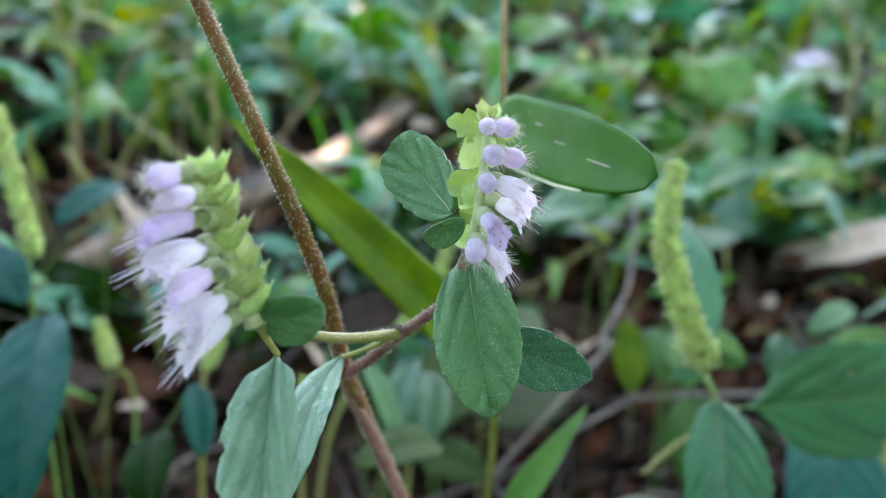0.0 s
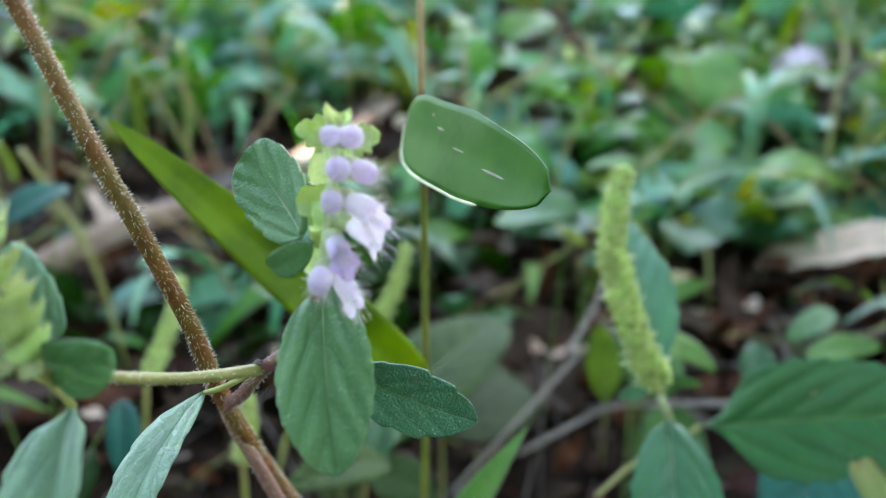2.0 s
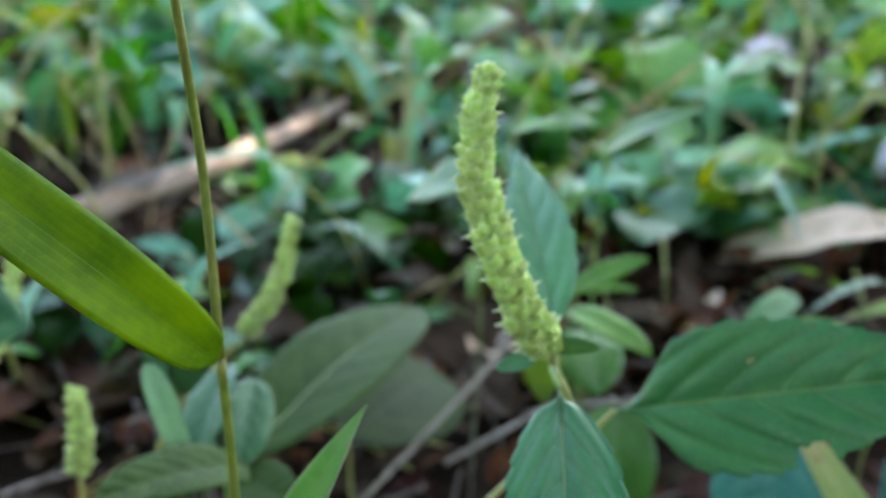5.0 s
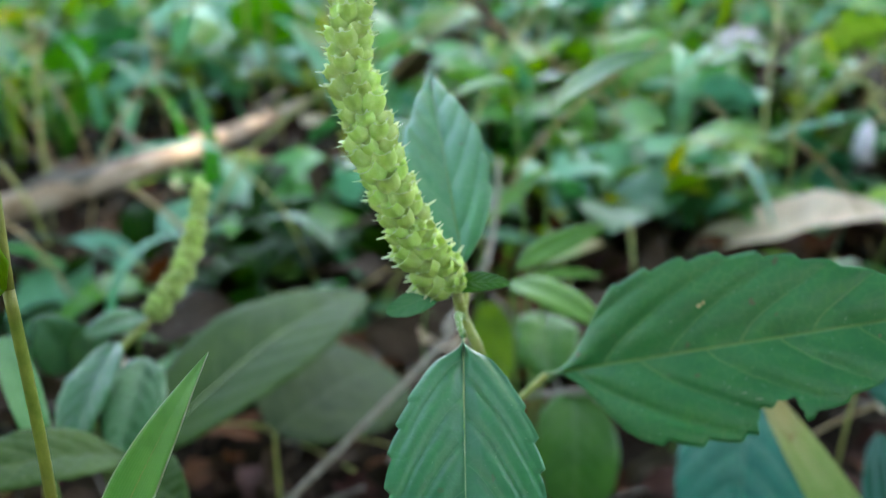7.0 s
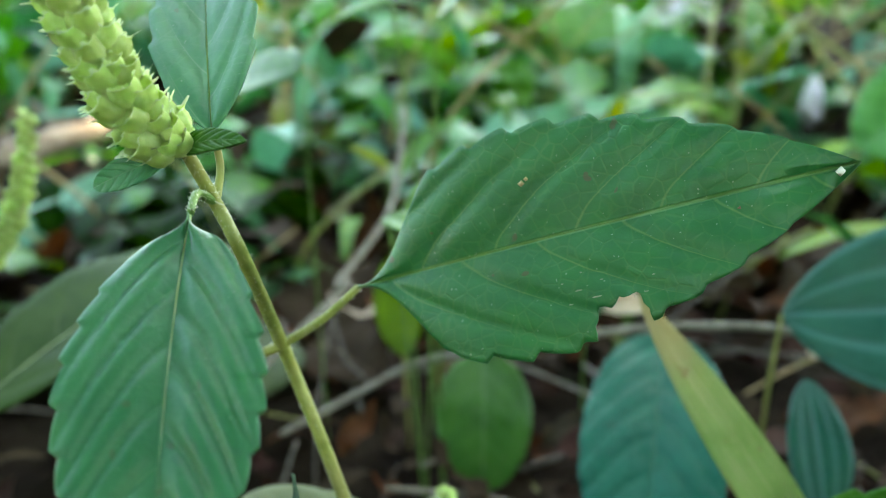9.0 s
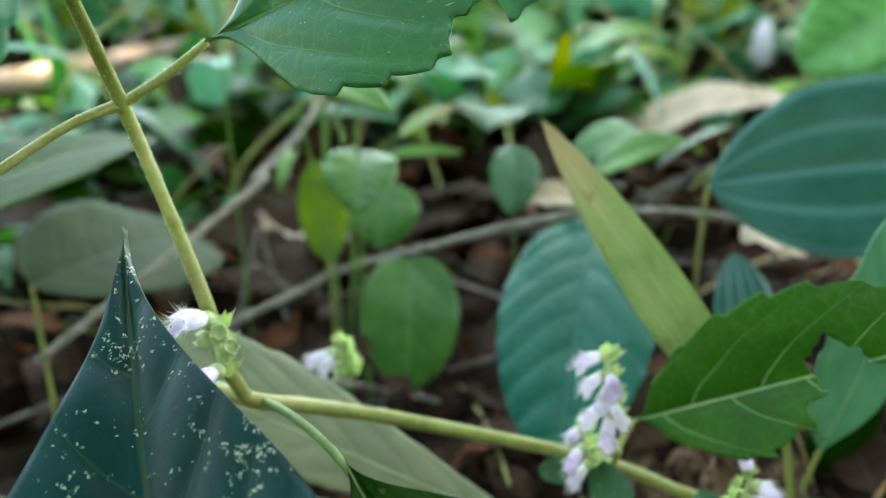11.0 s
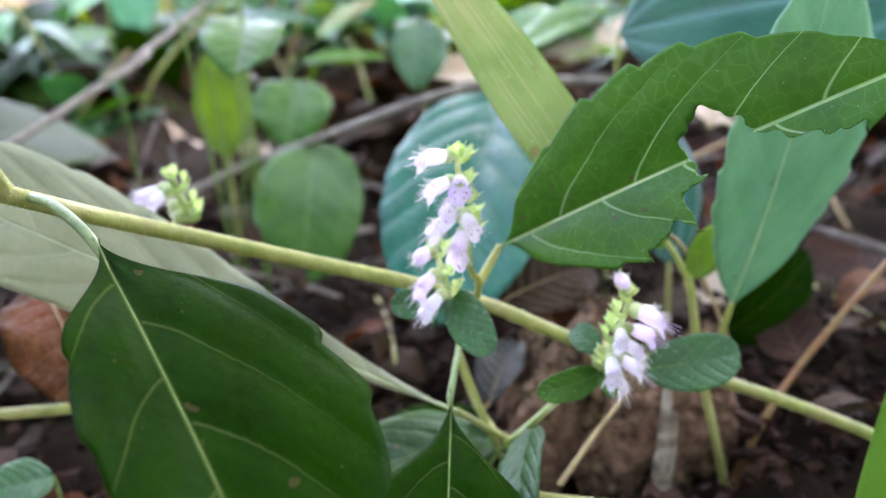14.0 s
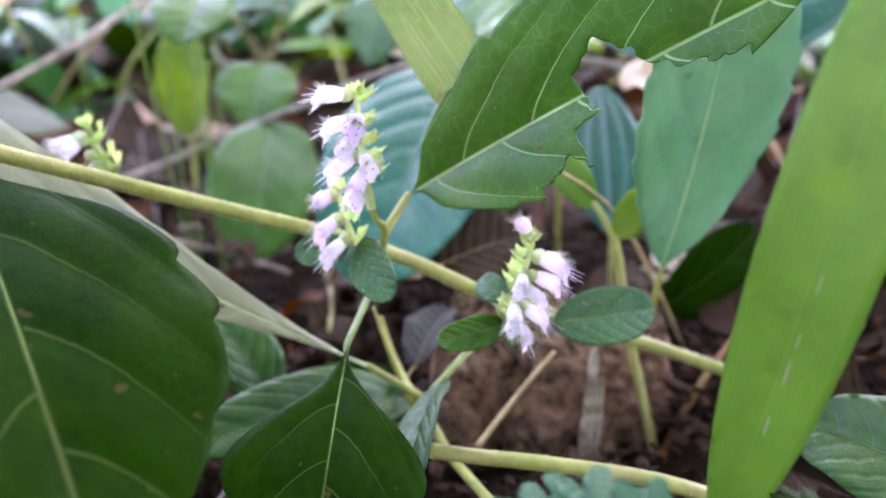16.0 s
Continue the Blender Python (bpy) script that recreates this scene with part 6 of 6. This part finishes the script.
def build_middle():
    leafy("low_herb", "low teal-leaved herb with shade in its leaf colour", "plant", (-0.1045, 0.2177, 0.0993), [((-0.0948, 0.2012, 0.1297), (-0.0848, 0.1560, 0.1079), 0.021, M_DIM, FACE, 9), ((-0.0760, 0.2126, 0.0911), (-0.0702, 0.1860, 0.0855), 0.014, M_DEEP, FACE, 0), ((-0.0643, 0.2127, 0.1054), (-0.0596, 0.1956, 0.0943), 0.008, M_DIM, UPR, 0)])
    leafy("low_herb", "low herb with bluish leaves in a shaded tone", "plant", (-0.1356, 0.3106, 0.0985), [((-0.1149, 0.3179, 0.1292), (-0.1275, 0.2886, 0.1231), 0.013, M_DIM, UP, 5), ((-0.1205, 0.2271, 0.1375), (-0.1033, 0.2088, 0.1293), 0.013, M_DIM, UPR, 5)])
    f = foot((-0.1123, 0.2243, 0.0956))
    q = stalk("seeding_herb_small", "small herb with a pale green seed spike", "plant", f, "small seeding herbs")
    add_stem(q, [f, (-0.1092, 0.2253, 0.1189), (-0.1092, 0.2313, 0.1336)], [0.0007, 0.0006], M_RIB)
    seed_spike(q, [(-0.1092, 0.2313, 0.1336), (-0.1136, 0.2357, 0.1535), (-0.1164, 0.2389, 0.1724)], 0.0032, 15, 5, 0.9, 9)
    f = foot((-0.1053, 0.2300, 0.0587))
    q = stalk("seeding_herb_small", "small herb with a short seed spike", "plant", f, "small seeding herbs")
    add_stem(q, [f, (-0.0965, 0.2541, 0.0710), (-0.1003, 0.2513, 0.0904)], [0.0007, 0.0006], M_RIB)
    seed_spike(q, [(-0.1003, 0.2513, 0.0904), (-0.1024, 0.2536, 0.0968), (-0.1044, 0.2559, 0.1033)], 0.0030, 8, 5, 0.85, 10)
    leafy("low_herb", "herb with pale folded leaf and teal leaf", "plant", (-0.0145, 0.2421, 0.0630), [((-0.0217, 0.2337, 0.1011), (-0.0097, 0.2168, 0.0785), 0.0062, M_PALE, UPR, 0), ((-0.0094, 0.2580, 0.0887), (-0.0147, 0.2357, 0.0721), 0.013, M_TEAL, UPL, 6)])
    leafy("low_herb", "round-leaved herb under seed spike", "plant", (-0.0272, 0.2973, 0.0618), [((-0.0146, 0.2975, 0.0795), (-0.0254, 0.2831, 0.0796), 0.008, M_TEAL, UP, 4), ((-0.0336, 0.2970, 0.0656), (-0.0393, 0.2908, 0.0826), 0.014, M_TEAL, UP, 0), ((-0.0033, 0.2580, 0.0848), (-0.0058, 0.2379, 0.0701), 0.012, M_TEAL, UPR, 0)])
    leafy("low_herb", "spreading green leaf close to soil", "plant", (-0.0024, 0.2369, 0.0667), [((-0.0012, 0.2310, 0.0763), (-0.0220, 0.1950, 0.0919), 0.013, M_GREY, UP, 8), ((-0.0047, 0.2377, 0.0691), (0.0118, 0.2196, 0.0720), 0.014, M_GREY, UP, 6)])
    leafy("grass_tuft", "small tuft of narrow bright leaves", "grass", (0.0869, 0.3293, 0.0653), [((0.0851, 0.3243, 0.0798), (0.1097, 0.3197, 0.0927), 0.0075, M_BLADE2, UP, 0), ((0.0802, 0.2950, 0.0859), (0.1007, 0.2755, 0.0802), 0.010, M_BLADE2, UPR, 0), ((0.0953, 0.3367, 0.0601), (0.0932, 0.3103, 0.0502), 0.019, M_LEAF, FACE, 0)])
    leafy("low_herb", "broad green leaf shining in shade", "plant", (0.0568, 0.3690, 0.0809), [((0.0621, 0.3274, 0.1167), (0.0355, 0.3565, 0.1042), 0.020, M_LEAF, UP, 6)])
    leafy("tall_herb", "tall slender herb with a lance-shaped leaf", "plant", (0.093, 0.335), [((0.0955, 0.3235, 0.1262), (0.1160, 0.2930, 0.1440), 0.0085, M_LEAF, UPL, 0), ((0.0854, 0.3371, 0.1313), (0.0694, 0.3578, 0.1249), 0.006, M_BLADE2, UP, 0)], stem_r=0.0005)
    leafy("low_herb", "broad rounded leaf over litter", "plant", (0.1003, 0.3974, 0.0100), [((0.1028, 0.3940, 0.0369), (0.0995, 0.3743, 0.0199), 0.024, M_LEAF, FACE, 0)])
    leafy("herb_sprig", "sprig of narrow leaves, one yellowing", "plant", (0.0821, 0.4313, 0.0211), [((0.1098, 0.4264, 0.0464), (0.1308, 0.4128, 0.0580), 0.0075, M_YELLOW, UP, 0), ((0.0845, 0.4477, 0.0535), (0.1127, 0.4368, 0.0499), 0.0065, M_TEAL, UP, 0), ((0.1045, 0.4350, 0.0377), (0.1352, 0.4327, 0.0373), 0.005, M_BLADE2, UP, 0), ((0.0849, 0.4190, 0.0653), (0.1120, 0.4205, 0.0888), 0.0065, M_BLADE2, UPL, 0), ((0.0829, 0.4292, 0.0673), (0.0687, 0.4292, 0.0759), 0.005, M_HERB3, UP, 0)])
    leafy("low_herb", "soft teal leaf behind yellowing blade", "plant", (0.1380, 0.3491, 0.0357), [((0.1386, 0.3435, 0.0574), (0.1341, 0.3303, 0.0414), 0.014, M_TEAL, FACE, 0), ((0.1642, 0.3564, 0.0457), (0.1869, 0.3408, 0.0568), 0.012, M_HERB, UP, 0), ((0.1853, 0.3835, 0.0528), (0.1601, 0.3681, 0.0466), 0.012, M_PALE, UP, 5)])
    leafy("low_herb", "large pale green leaf in brighter light", "plant", (0.3118, 0.4461, 0.0446), [((0.3173, 0.4470, 0.0841), (0.2727, 0.4470, 0.0600), 0.045, M_HERB, UP, 9)])
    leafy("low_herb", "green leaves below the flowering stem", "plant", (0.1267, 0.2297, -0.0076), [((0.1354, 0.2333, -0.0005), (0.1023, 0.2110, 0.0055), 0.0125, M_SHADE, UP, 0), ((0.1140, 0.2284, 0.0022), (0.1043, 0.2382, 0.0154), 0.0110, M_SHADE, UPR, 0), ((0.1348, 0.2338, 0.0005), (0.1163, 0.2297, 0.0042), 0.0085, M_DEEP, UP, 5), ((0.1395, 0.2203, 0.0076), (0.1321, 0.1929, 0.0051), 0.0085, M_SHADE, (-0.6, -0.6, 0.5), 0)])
    q = stalk("runner", "yellow-green stem lying along the soil", "plant", (0.1271, 0.2151, 0.0032))
    add_stem(q, [(0.1208, 0.2182, 0.0032), (0.1271, 0.2150, 0.0029), (0.1398, 0.2086, 0.0028), (0.1506, 0.2045, 0.0027), (0.1646, 0.2007, 0.0010), (0.1766, 0.1982, -0.0029)], 0.0011, M_STEM, "stem", hairs=300, hair_len=0.0004)
    add_stem(q, [(0.1363, 0.2253, 0.0036), (0.1394, 0.2203, -0.0031), (0.1451, 0.2092, -0.0066)], 0.0007, M_STEM, "branch")
    add_stem(q, [(0.1311, 0.2388, 0.0115), (0.1331, 0.2359, 0.0046), (0.1355, 0.2269, 0.0023)], [0.0005, 0.0007], M_STEM, "branch")
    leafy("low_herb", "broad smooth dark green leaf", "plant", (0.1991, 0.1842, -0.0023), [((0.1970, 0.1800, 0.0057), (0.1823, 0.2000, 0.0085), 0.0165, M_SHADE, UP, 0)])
    q = stalk("green_stalk", "slender green stalk with a forked top", "plant", foot((0.1766, 0.2350, -0.0162)))
    add_stem(q, [foot((0.1766, 0.2350, -0.0162)), (0.1754, 0.2348, -0.0111), (0.1725, 0.2378, 0.0044), (0.1705, 0.2384, 0.0183), (0.1698, 0.2388, 0.0221)], [0.0009, 0.0007], M_STEM)
    add_stem(q, [(0.1700, 0.2385, 0.0212), (0.1669, 0.2412, 0.0274), (0.1589, 0.2428, 0.0345)], [0.0006, 0.0005], M_STEM, "branch")
    add_leaf(q, (0.1669, 0.2411, 0.0269), (0.1582, 0.2416, 0.0380), 0.006, M_BLADE2, normal=UPL, a=0.5, b=0.5, teeth=0, seed=91)
    add_leaf(q, (0.1702, 0.2387, 0.0221), (0.1765, 0.2420, 0.0294), 0.006, M_BLADE, normal=UPR, a=0.5, b=0.6, teeth=0, seed=92)
    q = stalk("dry_stalk", "reddish dry stalk leaning over soil", "stalk", foot((0.1771, 0.2339, -0.0155)))
    add_stem(q, [foot((0.1765, 0.2336, -0.0164)), (0.1830, 0.2379, -0.0089), (0.1958, 0.2466, 0.0003), (0.2233, 0.2609, 0.0170)], [0.0008, 0.0006], M_RED, "stem")
    for n, lab, b, t, w, m, nr, sd in (("dead_leaf", "greyish brown dead leaf behind stem", (0.1396, 0.2614, 0.0098), (0.1619, 0.2683, 0.0141), 0.016, M_BROWN, UP, 1), ("dead_leaf", "small grey curled dead leaf", (0.1368, 0.2444, -0.0006), (0.1436, 0.2552, 0.0057), 0.0085, M_GREYLEAF, UPL, 2),
                                       ("dead_leaf", "rust-coloured curled dead leaf", (0.0616, 0.2580, 0.0233), (0.0724, 0.2381, 0.0093), 0.020, M_RUST, UPR, 3), ("dead_leaf", "dull brown dead leaf", (0.0067, 0.4193, 0.0445), (0.0407, 0.4517, 0.0427), 0.04, M_BROWN, UP, 4),
                                       ("dead_leaf", "brown dead leaf in litter", (0.0482, 0.4224, 0.0724), (0.0749, 0.3830, 0.0647), 0.03, M_BROWN, UP, 5)):
        if sd in (4, 5):
            b, t = (b[0], b[1], ground_z(b[0], b[1]) + 0.012), (t[0], t[1], ground_z(t[0], t[1]) + 0.012)
        q = stalk(n, lab, "leaf", b)
        add_leaf(q, b, t, w, m, normal=nr, a=0.55, b=0.5, teeth=0, arch=0.1, fold=0.35, wave=0.12, quilt=0.00045, rib=w * 0.03, rib_mat=M_TAN, seed=100 + sd)
        B, T = Vector(b), Vector(t)
        add_stem(q, [B + (T - B) * 0.02, B - (T - B) * 0.15 + Vector((0, 0, 0.001)), B - (T - B) * 0.3], [w * 0.03, w * 0.02], M_TAN, "petiole")
    q = stalk("dry_twig", "thin tan twig leaning on rotten wood", "twig", (0.1447, 0.226, -0.0064))
    add_stem(q, [(0.1447, 0.226, -0.0064), (0.1524, 0.2309, -0.0002), (0.159, 0.2346, 0.0048)], [0.0005, 0.0003], M_TAN, "stem")
    # a rotten piece of wood, split along its grain and hollowed
    q = stalk("wood_chunk", "crumbling grey-brown piece of rotten wood", "wood", (0.160, 0.245, -0.012))
    rng = random.Random(8)
    for k in range(15):
        L = rng.uniform(0.022, 0.033)
        W = rng.uniform(0.0034, 0.0060)
        rows, sides = 44, 26
        V, F, U = revolve([(L * i / rows, W * (math.sin(math.pi * min(0.97, 0.03 + i / rows)) ** 0.35)) for i in range(rows + 1)], sides)
        out = []
        for x, y, z in V:
            an = math.atan2(z, x)
            rough = 1 + 0.6 * noise.noise((2.6 * math.cos(an) + 9 * k, y * 160, 2.6 * math.sin(an))) + 0.45 * noise.noise((6 * math.cos(an), y * 600 + k, 6 * math.sin(an)))
            out.append((x * rough, y + 0.002 * noise.noise((x * 700, k, z * 700)), z * 0.7 * rough))
        ob = part("splinter", smooth_mesh("splinter", out, F, U, [M_ROT]), q)
        x, y = -0.014 + 0.028 * (k % 5) / 4 + rng.uniform(-0.002, 0.002), -0.006 + 0.007 * (k // 5) + rng.uniform(-0.002, 0.002)
        ob.matrix_basis = aim((x, y, -0.006), (0.22 + rng.uniform(-0.12, 0.12), rng.uniform(0.0, 0.35), 1.0 - 0.3 * abs(x) / 0.016), (0, -1, 0))
    for k, (dx, h) in enumerate(((0.0030, 0.019), (0.0044, 0.014))):
        V, F, U = leaf_arrays(h + 0.006, 0.0024, 28, 6, 0.15, 0.3, teeth=2, depth=0.3, wave=0.12, twist=0.7, thick=0.0005, seed=90 + k)
        ob = part("bark_strip", smooth_mesh("bark_strip", V, F, U, [M_PEEL]), q, "pale peeling strip of wood")
        ob.matrix_basis = aim((dx, -0.0125, -0.008), (0.12, 0.1, 1), (0, -1, 0.2))


def build_low_left():
    """A pale runner and a bluish leaf low down, beside the rust-coloured litter."""
    q = stalk("runner", "pale green stem over rust-coloured litter", "plant", (0.0506, 0.2438, 0.0071))
    add_stem(q, [(0.0506, 0.2438, 0.0071), (0.0685, 0.2421, 0.0076)], [0.0010, 0.0010], M_STEM, "stem", hairs=150, hair_len=0.0004)
    leafy("low_herb", "small bluish leaf close to the soil", "plant", (0.0657, 0.2371, -0.0078), [((0.0666, 0.2317, 0.0017), (0.058, 0.2265, 0.0024), 0.0075, M_TEAL, UP, 0)])


def cut_leaf(plant, base, ahead, normal, size, mat, seed=0, lobes=5):
    """A fan-shaped leaf, deeply cut into sharply toothed lobes with a fold along each."""
    n, rings = lobes * 24, 9
    V, F, U = [(0, 0, 0)], [], [(0.5, 0)]
    for i in range(n + 1):
        q = i / n
        th = (q - 0.5) * 3.6
        x = (q * lobes) % 1.0 if i < n else 1.0
        f = 1 - abs(2 * x - 1)
        tooth = abs(((f * 2.6) % 1.0) - 0.15) if 0.12 < f < 0.92 else 0.0
        r = size * (0.34 + 0.66 * f ** 0.55 + 0.10 * tooth) * (1.0 - 0.26 * abs(2 * q - 1) ** 1.5)
        for k in range(1, rings + 1):
            t = k / rings
            V.append((r * t * math.sin(th), r * t * math.cos(th), size * (0.10 * (1 - f) * t * (1 - 0.3 * t) - 0.14 * t * t + 0.05 * math.sin(th * 2 + seed) * t)))
            U.append((0.5 + 0.5 * (1 - f), t))
    for i in range(n):
        a, b = 1 + i * rings, 1 + (i + 1) * rings
        F.append((0, b, a))
        for k in range(rings - 1):
            F.append((a + k, b + k, b + k + 1, a + k + 1))
    ob = part("leaf", smooth_mesh("leaf", V, F, U, [mat]), None)
    ob.matrix_world = aim(base, ahead, normal)
    ob.parent = plant
    ob.matrix_parent_inverse = Matrix.Translation(-plant.location)
    return ob


def build_lobed():
    f = foot((0.1439, 0.1562, 0.0202))
    q = stalk("lobed_herb", "small herb with deeply cut bluish leaves", "plant", f)
    for k, (b, t, s) in enumerate((((0.1446, 0.1559, 0.0276), (0.1477, 0.1656, 0.0291), 0.0068), ((0.1407, 0.1582, 0.0260), (0.1411, 0.1682, 0.0268), 0.0056), ((0.1472, 0.1512, 0.0295), (0.1495, 0.1566, 0.0313), 0.0050))):
        cut_leaf(q, b, Vector(t) - Vector(b), (0, -0.6, 0.8), s, M_CUT, k)
        add_stem(q, [f, Vector(f).lerp(Vector(b), 0.6) + Vector((0, 0, 0.003)), b], 0.0005, M_STEM, "stem")
    f = foot((0.1671, 0.1634, 0.0164))
    q = stalk("lobed_herb", "dark small cut-leaved herb", "plant", f)
    b = (0.1659, 0.1640, 0.0200)
    cut_leaf(q, b, Vector((0.1688, 0.1707, 0.0204)) - Vector(b), (0, -0.7, 0.7), 0.0050, M_DEEP, 5)
    add_stem(q, [f, b], 0.0006, M_STEM, "stem")


def build_distance():
    """Larger leaves that stand out among the far herbs."""
    c = Vector((-0.2300, 1.0131, 0.0679))
    leaves = []
    for k in range(6):
        an = 0.5 + k * 1.05
        leaves.append((c + Vector((0.010 * math.cos(an), 0, 0.010 * math.sin(an))), c + Vector((0.075 * math.cos(an), -0.02, 0.060 * math.sin(an))), 0.040, M_SOFT, (0.1, -0.9, 0.4), 0))
    leafy("palmate_herb", "herb with a fan of pale soft leaves", "plant", (c.x, c.y + 0.03), leaves, stem_r=0.0016)
    leafy("low_herb", "herb with a yellowed leaf", "plant", (0.27, 1.19), [((0.262, 1.19, 0.125), (0.28, 1.18, 0.155), 0.018, M_HERB3, FACE, 0), ((0.255, 1.19, 0.09), (0.21, 1.17, 0.10), 0.03, M_HERB, FACE, 0)], stem_r=0.0015)
    q = stalk("white_flower_herb", "herb with a loose head of whitish flowers", "flower", foot((0.33, 0.83)))
    f = Vector(foot((0.33, 0.83)))
    h = Vector((0.33, 0.83, 0.085))
    add_stem(q, [f, f.lerp(h, 0.5) + Vector((0.006, 0, 0)), h], [0.0016, 0.001], M_STEM)
    rng = random.Random(12)
    me = flower_mesh("flower", 0.014, 0.0045, 0.9, 41, M_PETAL2)
    for k in range(9):
        d = Vector((rng.uniform(-1, 1), rng.uniform(-0.8, 0.3), rng.uniform(-0.2, 1.0))).normalized()
        ob = new("flower", me)
        ob.parent = q
        ob.matrix_basis = aim(h - f + d * 0.004, d)
    rng = random.Random(71)
    for k in range(14):
        y = rng.uniform(0.55, 1.15)
        x = rng.uniform(-0.12 - 0.35 * y, 0.18 + 0.42 * y)
        if near_log(x, y):
            continue
        c = Vector((x, y, ground_z(x, y) + rng.uniform(0.02, 0.07)))
        mat = rng.choice((M_SOFT, M_TEAL, M_HERB2, M_LEAF, M_HERB))
        ls = []
        for j in range(rng.choice((3, 4, 5))):
            an = rng.uniform(0, 6.283)
            d = Vector((math.cos(an), 0.6 * math.sin(an), rng.uniform(-0.2, 0.6)))
            L = rng.uniform(0.03, 0.06)
            ls.append((c + d * 0.012, c + d * L, L * rng.uniform(0.35, 0.6), mat, UP, 0))
        leafy("low_herb", "soft green herb in the brighter distance", "plant", (x, y), ls, stem_r=0.001)


build_lavender_herb()
build_red_stem()
build_grass()
build_seed_herb()
build_trailing_stem()
build_spotted()
build_back_leaves()
build_far_spikes()
build_wood()
build_middle()
build_low_left()
build_lobed()
build_distance()
